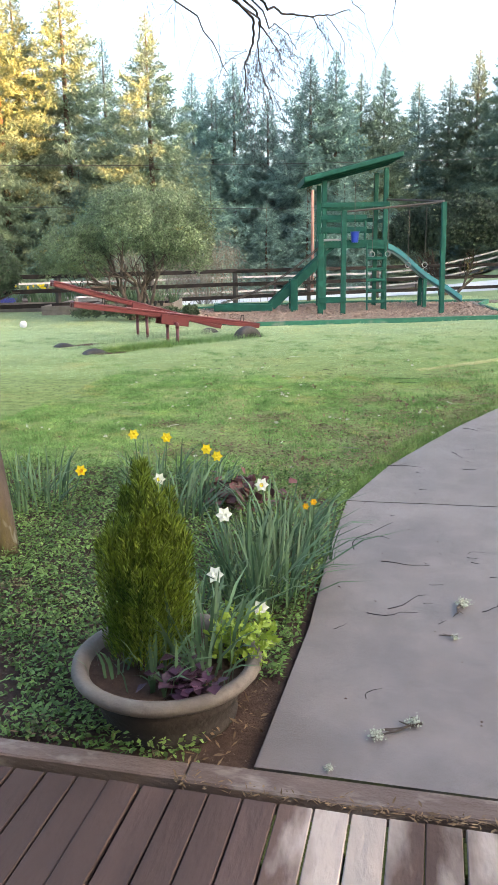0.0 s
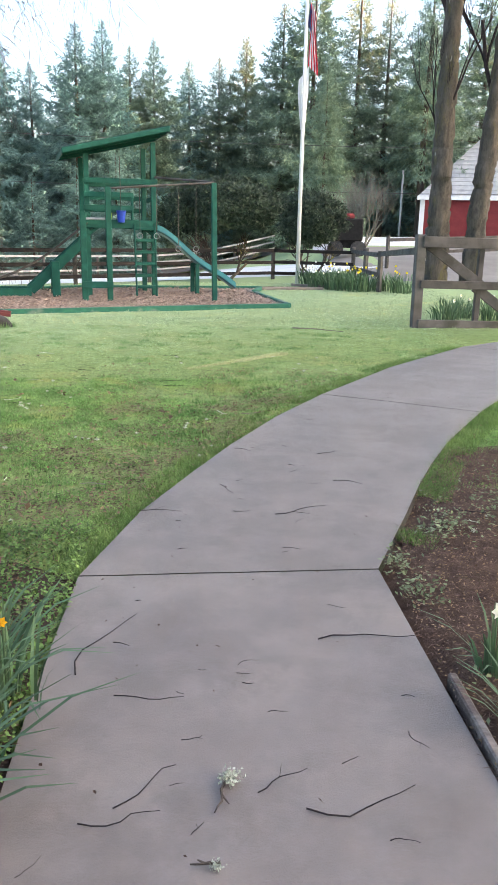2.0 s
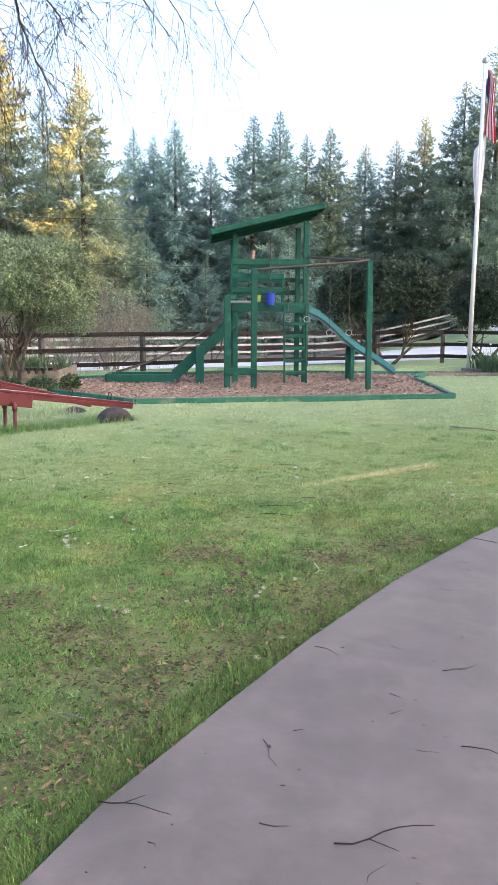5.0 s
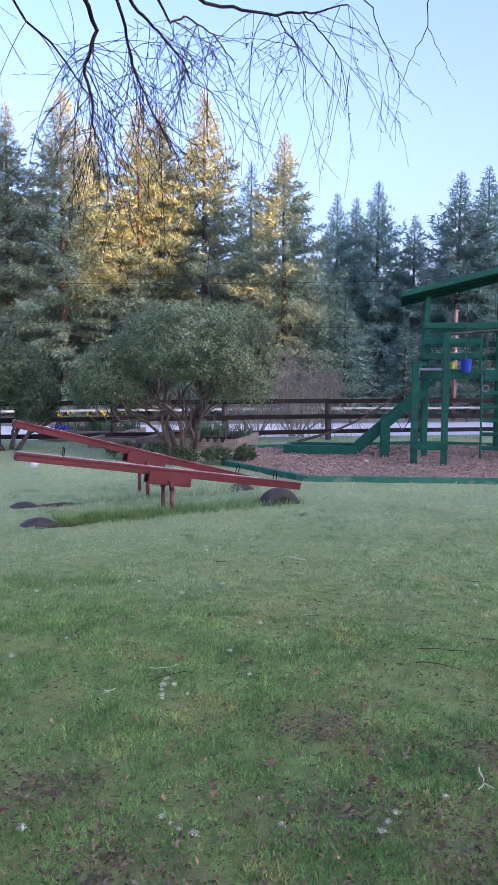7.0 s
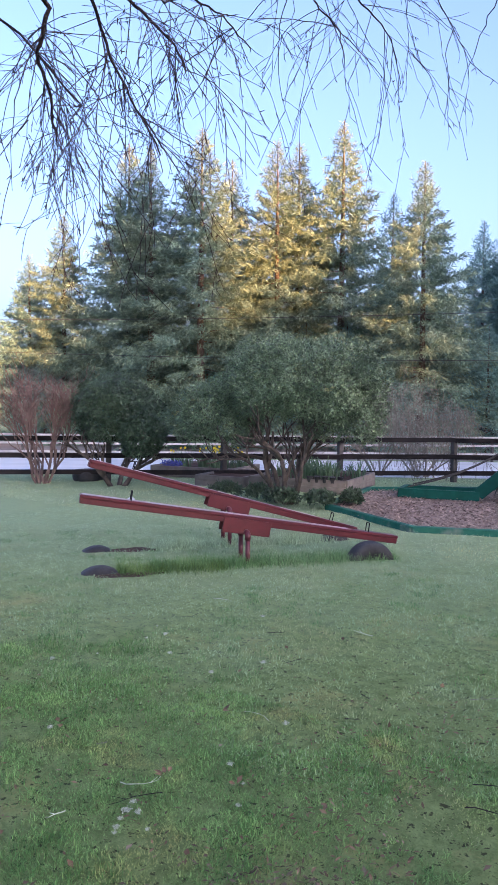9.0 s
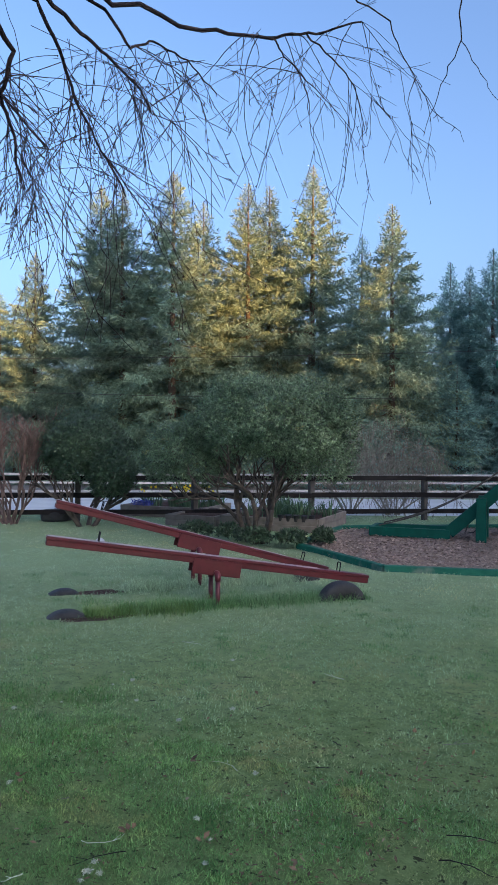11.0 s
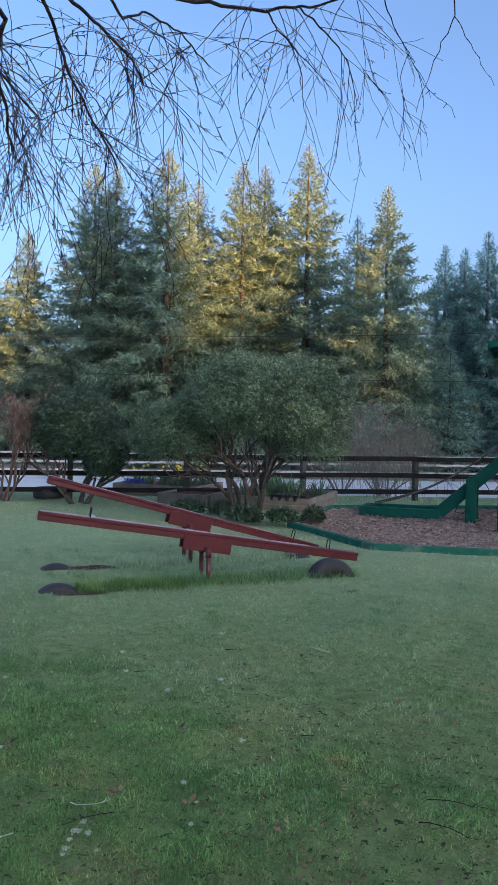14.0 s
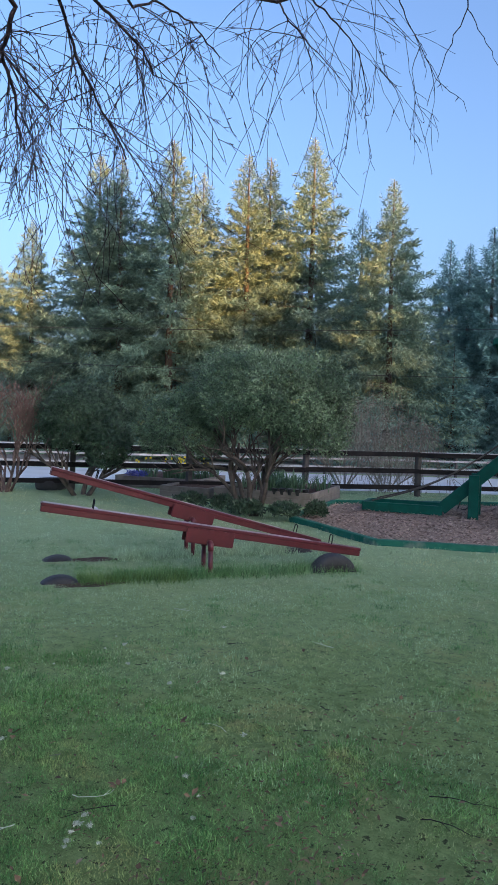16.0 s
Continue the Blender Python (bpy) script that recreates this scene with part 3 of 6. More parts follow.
# front climbing frame of two posts
FA, FB = (-0.20, -1.22), (0.30, -1.26)
bar("post", (*FA, -0.05), (*FA, 1.74), 0.10, 0.12)
bar("post", (*FB, -0.05), (*FB, 2.22), 0.10, 0.11)
bar("cross_bar", (FA[0] - 0.06, FA[1] - 0.07, 0.33), (FB[0] + 0.06, FB[1] - 0.07, 0.33), 0.035, 0.13)
bar("handrail", (FA[0], FA[1], 1.70), (0.0, 0, 1.72), 0.05, 0.08)
bar("handrail", (FB[0], FB[1], 2.20), (0.42, 0, 2.22), 0.05, 0.08)
for k in range(3):
    bar("rung", (FA[0], FA[1] + 0.15 + 0.36 * k, 1.62), (FB[0], FB[1] + 0.15 + 0.36 * k, 1.62), 0.05, 0.04, "grey_metal")
# overhead bar with end post, rings on ropes
EP = (2.42, -1.58)
bar("post", (*EP, -0.05), (EP[0] - 0.04, EP[1], 2.36), 0.10, 0.10)
bm = bmesh.new()
tube(bm, [(0.3, -1.26, 2.20), (EP[0] - 0.04, EP[1], 2.36)], 0.022)
part("overhead_bar", bm, "fence_wood", tower, "weathered round overhead bar")
bm = bmesh.new()
tube(bm, [(TW, 0, 2.52), (EP[0] - 0.04, EP[1], 2.37)], 0.022)
part("overhead_bar", bm, "fence_wood", tower, "weathered round overhead bar")
for k, (x, y, z) in enumerate(((0.97, -1.0, 1.30), (1.34, -0.85, 1.30), (1.72, -1.25, 1.06), (2.08, -1.3, 1.06))):
    bm = bmesh.new()
    tube(bm, [(x, y, z + 0.08), (x, y, 2.30)], 0.008, n=5)
    rope = part("ring_rope", bm, "rope", tower)
    bm = bmesh.new()
    ring = [(x + 0.055 * math.cos(a), y, z + 0.055 * math.sin(a)) for a in np.linspace(0, 2 * math.pi, 15)]
    tube(bm, ring, 0.008, n=6)
    part("ring", bm, "grey_metal", tower, "pale plastic trapeze ring")
# ladder below the platform
for x in (0.98, 1.42):
    bar("ladder_rail", (x, -0.35, 0.02), (x, -0.12, 1.55), 0.035, 0.06)
for k in range(6):
    z = 0.22 + k * 0.245
    bar("ladder_rung", (0.98, -0.35 + 0.15 * z, z), (1.42, -0.35 + 0.15 * z, z), 0.04, 0.07)
# bucket on a rope, small tin beside it
bm = bmesh.new()
r = bmesh.ops.create_cone(bm, cap_ends=True, segments=18, radius1=0.075, radius2=0.10, depth=0.23, matrix=Matrix.Translation((0.70, -0.14, 1.68)))
tube(bm, [(0.70 + 0.102 * math.cos(a), -0.14 + 0.102 * math.sin(a), 1.80) for a in np.linspace(0, 2 * math.pi, 19)], 0.01, n=5)
bucket = part("bucket", bm, "blue_plastic", tower, "bright blue plastic bucket")
bm = bmesh.new()
tube(bm, [(0.70, -0.14, 1.80), (0.69, -0.12, 2.9)], 0.008, n=5)
part("bucket_rope", bm, "rope", bucket)
bm = bmesh.new()
tube(bm, [(0.46, -0.12, 1.63), (0.46, -0.12, 1.76)], 0.045, n=12)
part("tin", bm, "lime_leaf", tower, "pale yellow tin")
# ramp on the left
RX = 0.45
top, foot = (-0.05, 1.22), (-1.25, 0.13)
for y in (-0.15, RX):
    bar("ramp_beam", (top[0], y, top[1]), (foot[0], y, foot[1]), 0.06, 0.20)
    bar("ramp_sill", (foot[0] + 0.02, y, 0.10), (foot[0] - 1.35, y, 0.10), 0.08, 0.16)
    bar("ramp_leg", (-0.72, y - 0.07, -0.03), (-0.72, y - 0.07, 0.74), 0.10, 0.17)
for k in range(7):
    f = 0.08 + k * 0.14
    bar("ramp_tread", (top[0] + (foot[0] - top[0]) * f, -0.12, top[1] + (foot[1] - top[1]) * f + 0.02), (top[0] + (foot[0] - top[0]) * f, RX - 0.03, top[1] + (foot[1] - top[1]) * f + 0.02), 0.09, 0.035)
bar("ramp_sill", (foot[0] - 1.33, -0.15, 0.10), (foot[0] - 1.33, RX, 0.10), 0.08, 0.16)
for y in (-0.1, RX - 0.05):
    bm = bmesh.new()
    pts = [Vector((0.0, y, 1.55)).lerp(Vector((foot[0] - 1.2, y, 0.2)), t) - Vector((0, 0, 0.22 * math.sin(math.pi * t))) for t in np.linspace(0, 1, 12)]
    tube(bm, pts, 0.014, n=6)
    part("hand_rope", bm, "rope", tower, "dark sagging climbing rope")
for k, (x, y) in enumerate(((-0.42, 0.1), (-0.30, 0.3), (-0.9, 0.15), (-0.2, 0.0))):
    bm = bmesh.new()
    z0 = top[1] + (foot[1] - top[1]) * (-x - 0.05) / 1.2
    tube(bm, [(x, y, z0), (x - 0.10, y, z0 - 0.22 - 0.05 * k), (x + 0.02, y + 0.04, z0 - 0.42 + 0.04 * k), (x + 0.16, y, z0 - 0.20), (x + 0.12, y, z0 + 0.12)], 0.012, n=5)
    part("net_rope", bm, "rope", tower)
# slide
sl = []
for t in np.linspace(0, 1, 22):
    x = TW + 0.06 + 1.95 * t
    z = 1.44 - 1.30 * (t ** 1.1) + 0.07 * math.sin(t * 2 * math.pi * 1.25 + 0.3) * (1 - 0.6 * t)
    sl.append((x, 0.55 + 0.15 * t, max(z, 0.16)))
v, f = [], []
PROF = [(-0.25, 0.10), (-0.27, 0.10), (-0.27, -0.02), (-0.2, -0.05), (0.2, -0.05), (0.27, -0.02), (0.27, 0.10), (0.25, 0.10), (0.24, 0.02), (0.18, 0.0), (-0.18, 0.0), (-0.24, 0.02)]
for x, y, z in sl:
    v += [(x, y + a, z + b) for a, b in PROF]
k = len(PROF)
for i in range(len(sl) - 1):
    f += [(i * k + j, i * k + (j + 1) % k, (i + 1) * k + (j + 1) % k, (i + 1) * k + j) for j in range(k)]
f += [tuple(range(k)), tuple((len(sl) - 1) * k + j for j in range(k))[::-1]]
raw("slide", v, f, "teal_slide", tower, "teal blue wavy plastic slide", smooth=False)
for y in (0.35, 0.85):
    bar("slide_leg", (2.48, y, -0.05), (2.48, y, 0.70), 0.09, 0.09)

# ---- seesaws ----
def seesaw(loc, rz, tilt, half, pivot, label):
    s = thing("seesaw", loc, label, "seesaw", "two seesaws on the lawn", rz=rz)
    m = Matrix.Translation((0, 0, pivot)) @ Matrix.Rotation(radians(tilt), 4, "Y")

    def put(name, bm, mat, lab="", smooth=False):
        bmesh.ops.transform(bm, matrix=m, verts=bm.verts)
        return part(name, bm, mat, s, lab, smooth)

    bm = bmesh.new()
    box(bm, (0, 0, 0.150), (2 * half, 0.14, 0.034), bevel=0.008)
    put("beam_top", bm, "red_paint", "dark red painted plank seat")
    # thin strip on the plank that paints sky sheen and frost
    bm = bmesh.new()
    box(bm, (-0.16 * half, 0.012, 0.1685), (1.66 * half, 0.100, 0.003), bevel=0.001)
    put("frost", bm, "pale_top_red", "thin pale strip on the plank, painted frost and sky sheen")
    for y in (-0.045, 0.045):
        bm = bmesh.new()
        box(bm, (0, y, 0.104), (2 * half - 0.01, 0.04, 0.058), bevel=0.006)
        put("beam_side", bm, "red_paint")
    for y in (-0.082, 0.082):
        bm = bmesh.new()
        box(bm, (0, y, 0.052), (0.53, 0.016, 0.16), bevel=0.004)
        put("pivot_plate", bm, "red_paint")
    for x in (-half + 0.52, half - 0.36):
        bm = bmesh.new()
        tube(bm, [(x, -0.04, 0.16), (x, -0.04, 0.255), (x, -0.03, 0.265), (x, 0.03, 0.265), (x, 0.04, 0.255), (x, 0.04, 0.16)], 0.006, n=6)
        put("handle", bm, "dark_metal", "thin dark metal grab handle")
    for y in (-0.15, 0.15):
        bm = bmesh.new()
        tube(bm, [(0, y, -0.15), (0, y, pivot - 0.06)], 0.025, n=14)
        leg = part("leg", bm, "red_paint", s, "red iron pipe leg", True)
        bm = bmesh.new()
        k = 1 if y > 0 else -1
        tube(bm, [(0, y, pivot - 0.075), (0, y, pivot - 0.03), (0, y - k * 0.012, pivot - 0.008), (0, y - k * 0.035, pivot), (0, y - k * 0.07, pivot)], 0.032, n=14)
        part("elbow", bm, "red_paint", leg, "", True)
    bm = bmesh.new()
    tube(bm, [(0, -0.1, pivot), (0, 0.1, pivot)], 0.024, n=12)
    part("axle", bm, "red_paint", s, "", True)
    return s


s1 = seesaw((-4.26, 12.00, 0.0), 51.5, 9.0, 1.78, 0.325, "dark red wooden seesaw on pipe legs, resting on a tyre")
s2 = seesaw((-5.05, 12.69, 0.0), 54.0, 15.4, 1.74, 0.425, "dark red wooden seesaw tilted steeply, one end on the ground")
# ball lying behind the first beam
bm = bmesh.new()
bmesh.ops.create_uvsphere(bm, u_segments=20, v_segments=12, radius=0.075)
tagged(part("ball", bm, "flag_white", None, "", True, (-8.2, 14.2, 0.072)), "grubby white ball lying on the lawn", "ball")


def tyre(loc, rz, sink, R=0.29, w=0.19, tilt=0.0):
    bm = bmesh.new()
    prof = [(0.05, -w / 2 + 0.05), (R - 0.10, -w / 2), (R - 0.03, -w / 2 - 0.012), (R - 0.006, -w / 2 + 0.03), (R, -w * 0.2), (R, w * 0.2), (R - 0.006, w / 2 - 0.03), (R - 0.03, w / 2 + 0.012), (R - 0.10, w / 2), (0.05, w / 2 - 0.05)]
    n = 40
    rings = []
    for i in range(n):
        a = 2 * math.pi * i / n
        rings.append([bm.verts.new((r * math.cos(a), y, r * math.sin(a))) for r, y in prof])
    k = len(prof)
    for i in range(n):
        for j in range(k):
            bm.faces.new((rings[i][j], rings[i][(j + 1) % k], rings[(i + 1) % n][(j + 1) % k], rings[(i + 1) % n][j]))
    ob = part("tyre", bm, "rubber", None, "", True)
    ob.location, ob.rotation_euler = (loc[0], loc[1], -sink), (radians(tilt), 0, radians(rz))
    return tagged(ob, "old black tyre half buried in the turf under a seesaw", "tyre", "buried seesaw tyres")


tyre((-3.24, 12.95), 51.5, 0.085, R=0.28)
tyre((-4.15, 13.72), 54, 0.19, R=0.27)
tyre((-5.02, 10.62), 51.5, 0.205, R=0.28)
tyre((-5.90, 11.38), 54, 0.225, R=0.28)
# loose tyre lying flat in the shade
ob = tyre((-11.7, 16.4), 20, -0.11, R=0.33, w=0.2)
ob.rotation_euler = (radians(90), 0, radians(20))
tagged(ob, "black tyre lying flat in the shade of the shrubs")


# ---- fences ----
def post_and_rail(name, pts, heights, post_h, post_s, rail, mat, label, spacing, post_mat=None, group=""):
    fence = thing(name, (0, 0, 0), label, "fence", group)
    posts = []
    for (x0, y0), (x1, y1) in zip(pts, pts[1:]):
        n = max(1, round(math.hypot(x1 - x0, y1 - y0) / spacing))
        posts += [(x0 + (x1 - x0) * k / n, y0 + (y1 - y0) * k / n) for k in range(n)]
    posts.append(pts[-1])
    for x, y in posts:
        bm = bmesh.new()
        z = gz(x, y)
        beam(bm, (x, y, z - 0.1), (x + random.uniform(-0.015, 0.015), y + random.uniform(-0.015, 0.015), z + post_h + random.uniform(-0.02, 0.03)), post_s, post_s, 0.01)
        part("post", bm, post_mat or mat, fence)
    for (x0, y0), (x1, y1) in zip(posts, posts[1:]):
        for h in heights:
            bm = bmesh.new()
            off = Vector((y1 - y0, x0 - x1)).normalized() * (post_s / 2 + rail[0] / 2)
            beam(bm, (x0 + off.x, y0 + off.y, gz(x0, y0) + h + random.uniform(-0.01, 0.01)), (x1 + off.x, y1 + off.y, gz(x1, y1) + h + random.uniform(-0.01, 0.01)), rail[0], rail[1], 0.006)
            part("rail", bm, mat, fence)
    return fence


post_and_rail("rail_fence", FENCE + [(4.35, 25.9)], (0.20, 0.54, 0.90), 0.93, 0.11, (0.04, 0.10), "dark_rail", "dark-stained three-rail arena fence with timber posts", 2.4, "fence_wood")
far = [tuple(Vector(p) + FN * 18.2) for p in ((-26, 3.8), (-5.6, 21.3), (14, 35.2))]
post_and_rail("far_fence", far, (0.35, 0.72, 1.08), 1.10, 0.10, (0.04, 0.09), "pale_rail", "weathered pale rail fence on the far side of the arena", 3.0, "fence_wood")
post_and_rail("side_fence", [(4.35, 25.9), (4.30, 21.6)], (0.45, 0.95), 1.05, 0.11, (0.045, 0.12), "fence_wood", "grey weathered rail fence beside the daffodils", 2.15)
post_and_rail("yard_fence", [(6.6, 31.3), (12.6, 33.6)], (0.55, 1.05), 1.2, 0.11, (0.045, 0.12), "fence_wood", "grey weathered rail fence along the gravel yard", 2.1)
bm = bmesh.new()
beam(bm, (4.30, 21.55, 0.98), (3.36, 13.95, 1.22), 0.05, 0.12, 0.008)
tagged(part("fence_rail", bm, "fence_wood"), "long grey fence rail running to the gate post", "fence rail")
# gate with brace beside the path
gate = thing("gate", (3.30, 13.86, 0), "heavy grey weathered timber gate with diagonal brace", "gate", rz=3)
for x, h, s in ((0.0, 1.47, 0.15), (2.1, 1.45, 0.15)):
    bm = bmesh.new()
    beam(bm, (x, 0, -0.1), (x - 0.02, 0, h), s, s, 0.012)
    part("post", bm, "fence_wood", gate)
for z, h in ((1.36, 0.17), (0.70, 0.13), (0.06, 0.15)):
    bm = bmesh.new()
    beam(bm, (0.0, -0.10, z), (2.6, -0.10, z - 0.03), 0.05, h, 0.008)
    part("rail", bm, "fence_wood", gate)
bm = bmesh.new()
beam(bm, (0.12, 0.03, 1.32), (1.15, 0.03, 0.62), 0.045, 0.16, 0.008)
part("brace", bm, "fence_wood", gate)
bm = bmesh.new()
beam(bm, (0.95, 0.03, 0.66), (1.9, 0.03, 0.0), 0.045, 0.16, 0.008)
part("brace", bm, "fence_wood", gate)
bm = bmesh.new()
beam(bm, (1.02, 0.05, 0.0), (1.02, 0.05, 1.36), 0.09, 0.09, 0.008)
part("upright", bm, "fence_wood", gate)

# ---- flagpole ----
pole = thing("flagpole", (2.42, 24.15, 0), "tall white metal flagpole with two limp flags", "flagpole")
bm = bmesh.new()
tube(bm, [(0, 0, -0.1), (0, 0, 3.6), (0, 0, 7.55)], 0.062, 0.045, 16)
part("pole", bm, "white_metal", pole, "", True)
bm = bmesh.new()
bmesh.ops.create_uvsphere(bm, u_segments=14, v_segments=8, radius=0.08, matrix=Matrix.Translation((0, 0, 7.6)))
part("finial", bm, "grey_metal", pole, "", True)


def cloth(name, z0, z1, w0, w1, colour, parent, strips=1, which=0, label="", x0=0.06):
    """Limp cloth hanging in folds beside the pole; strips split it into lengthwise bands."""
    v, f = [], []
    nz, ns = 26, 8
    for k in range(nz + 1):
        t = k / nz
        z = z0 + (z1 - z0) * t
        w = w0 + (w1 - w0) * t
        for j in range(ns + 1):
            s = (which + j / ns) / strips
            x = x0 + w * s
            y = 0.055 * math.sin(s * 15 + t * 1.5) * (0.4 + 0.6 * s) - 0.02
            v.append((x + 0.02 * math.sin(t * 5 + s * 3), y, z - 0.35 * s * (1 - t * 0.3)))
    n = ns + 1
    f = [(k * n + j, k * n + j + 1, (k + 1) * n + j + 1, (k + 1) * n + j) for k in range(nz) for j in range(ns)]
    ob = raw(name, v, f, colour, parent, label, True)
    return ob


flag = cloth("flag", 7.45, 6.85, 0.07, 0.08, "flag_blue", pole, label="limp striped flag with a dark blue canton")
for k in range(7):
    cloth("stripe", 7.42, 5.85, 0.17, 0.24, "flag_red" if k % 2 == 0 else "flag_white", flag, 7, k, x0=0.10)
cloth("lower_flag", 5.85, 4.45, -0.26, -0.20, "flag_white", pole, label="plain white limp flag", x0=0.10)

# ---- raised beds ----
def raised_bed(x, y, w, d, h, label, rz=12):
    b = thing("raised_bed", (x, y, 0), label, "raised bed", "raised garden beds", rz=rz)
    for a, c in (((0, 0), (w, 0)), ((w, 0), (w, d)), ((w, d), (0, d)), ((0, d), (0, 0))):
        for k in range(2):
            bm = bmesh.new()
            beam(bm, (*a, h * (0.25 + 0.5 * k)), (*c, h * (0.25 + 0.5 * k)), 0.05, h / 2 - 0.004, 0.006)
            part("board", bm, "bed_wood", b)
    bm = bmesh.new()
    bmesh.ops.create_grid(bm, x_segments=20, y_segments=16, size=0.5, matrix=Matrix.Translation((w / 2, d / 2, h - 0.05)) @ Matrix.Diagonal((w - 0.04, d - 0.04, 1, 1)))
    for q in bm.verts:
        q.co.z += 0.02 * noise.noise(q.co * 4)
    part("soil", bm, "soil", b, "dark crumbly soil")
    return b


raised_bed(-8.15, 17.35, 1.95, 1.9, 0.26, "weathered plank raised bed planted with young green shoots")
raised_bed(-9.35, 17.15, 1.05, 1.6, 0.22, "small weathered plank raised bed, nearly bare")
raised_bed(-11.4, 18.0, 2.0, 1.5, 0.24, "weathered plank raised bed full of daffodils")


def strap_leaves(net_v, net_f, x, y, z, n, h, spread, w=0.014):
    """Tapering strap leaves that bend over at the tip."""
    for _ in range(n):
        a = random.uniform(0, 6.283)
        r = spread * math.sqrt(random.random())
        bx, by = x + r * math.cos(a), y + r * math.sin(a)
        b = a + random.uniform(-0.9, 0.9)
        hh, lean = h * random.uniform(0.6, 1.1), random.uniform(0.05, 0.85) ** 1.2
        d, s = Vector((math.cos(b), math.sin(b), 0)), Vector((-math.sin(b + 0.5), math.cos(b + 0.5), 0))
        k = len(net_v)
        for t in (0, 0.4, 0.75, 1.0):
            c = Vector((bx, by, z)) + d * hh * lean * t * t * 1.2 + Vector((0, 0, hh * (t - 0.35 * lean * t * t * t)))
            ww = w * (0.8, 1.0, 0.8, 0.08)[(0, 0.4, 0.75, 1.0).index(t)]
            net_v += [tuple(c + s * ww / 2), tuple(c - s * ww / 2)]
        net_f += [(k + i * 2, k + i * 2 + 1, k + i * 2 + 3, k + i * 2 + 2) for i in range(3)]


def flower(parent, p, size, petal, cup, face):
    """Six petals round a short trumpet, on a bent stem."""
    p, face = Vector(p), Vector(face).normalized()
    q = face.to_track_quat("Z", "Y").to_matrix()
    net = Net()
    for k in range(6):
        a = k * math.pi / 3
        c, s = math.cos(a), math.sin(a)
        pts = [(0, 0, 0), (0.55 * size * c - 0.34 * size * s, 0.55 * size * s + 0.34 * size * c, 0.05 * size), (size * c, size * s, -0.05 * size), (0.55 * size * c + 0.34 * size * s, 0.55 * size * s - 0.34 * size * c, 0.05 * size)]
        net.add([p + q @ Vector(v) for v in pts], [(0, 1, 2), (0, 2, 3)])
    fl = net.part("flower", petal, parent)
    net = Net()
    ring = [[p + q @ Vector((r * size * math.cos(a), r * size * math.sin(a), h * size)) for a in np.linspace(0, 2 * math.pi, 9)[:-1]] for r, h in ((0.12, 0.02), (0.2, 0.35), (0.28, 0.5))]
    net.add([v for g in ring for v in g], [(i * 8 + j, i * 8 + (j + 1) % 8, i * 8 + 8 + (j + 1) % 8, i * 8 + 8 + j) for i in range(2) for j in range(8)])
    net.part("trumpet", cup, fl)


def daffodils(x, y, z, n, h, spread, blooms, petal, cup, label, category="daffodil", face=(0.2, -1, 0.15), w=0.012, size=0.035):
    d = thing("daffodil_clump", (x, y, z), label, category, "daffodil clumps")
    v, f = [], []
    strap_leaves(v, f, 0, 0, -0.01, n, h, spread, w)
    raw("leaves", v, f, "daff_leaf", d)
    for bx, by, bz in blooms:
        bm = bmesh.new()
        tube(bm, [(bx * 0.6, by * 0.6, -0.01), (bx * 0.9, by * 0.9, bz * 0.7), (bx, by + 0.005, bz)], 0.004, 0.003, 5)
        part("stem", bm, "daff_leaf", d)
        flower(d, (bx, by - 0.01, bz), size, petal, cup, (face[0] + random.uniform(-0.4, 0.4), face[1], face[2] + random.uniform(-0.2, 0.3)))
    return d


# daffodils by the deck and the path
daffodils(-0.77, 3.00, 0.0, 150, 0.43, 0.20, [(-0.12, -0.10, 0.43), (0.07, -0.30, 0.14)], "white_petal", "white_petal", "clump of white daffodils leaning over the path edge")
daffodils(-0.78, 3.50, 0.0, 110, 0.40, 0.17, [(-0.08, -0.05, 0.39)], "white_petal", "yellow_petal", "clump of narcissus leaves with a white bloom beside the path")
daffodils(-0.62, 3.44, 0.0, 24, 0.36, 0.1, [(0.01, -0.02, 0.33), (-0.03, 0.0, 0.30)], "orange_petal", "orange_petal", "small narcissus clump with orange buds beside the path", size=0.018)
daffodils(-0.98, 2.72, 0.0, 60, 0.30, 0.14, [(0.105, -0.02, 0.26)], "white_petal", "white_petal", "small clump of white daffodils behind the pot")
daffodils(-1.42, 3.85, 0.0, 70, 0.36, 0.2, [(-0.04, -0.15, 0.31)], "white_petal", "yellow_petal", "clump of white daffodils in the flower bed")
daffodils(-1.75, 4.35, 0.0, 60, 0.34, 0.2, [(-0.09, -0.05, 0.39), (0.12, -0.05, 0.38)], "yellow_petal", "yellow_petal", "clump of yellow daffodils at the lawn's edge")
daffodils(-1.36, 4.25, 0.0, 40, 0.30, 0.14, [(0.0, -0.03, 0.34), (0.06, -0.02, 0.30)], "yellow_petal", "yellow_petal", "small clump of pale yellow daffodils at the lawn's edge")
daffodils(-2.35, 3.95, 0.0, 70, 0.36, 0.22, [(0.35, -0.05, 0.27)], "yellow_petal", "orange_petal", "clump of narcissus leaves with one yellow bloom")
daffodils(0.97, 3.64, 0.0, 30, 0.26, 0.06, [(0.0, 0.02, 0.24)], "white_petal", "white_petal", "small white daffodil clump in the mulch beside the path")
daffodils(0.96, 3.28, 0.0, 34, 0.25, 0.08, [(-0.04, 0.0, 0.2)], "white_petal", "white_petal", "small white daffodil clump near the edging board")
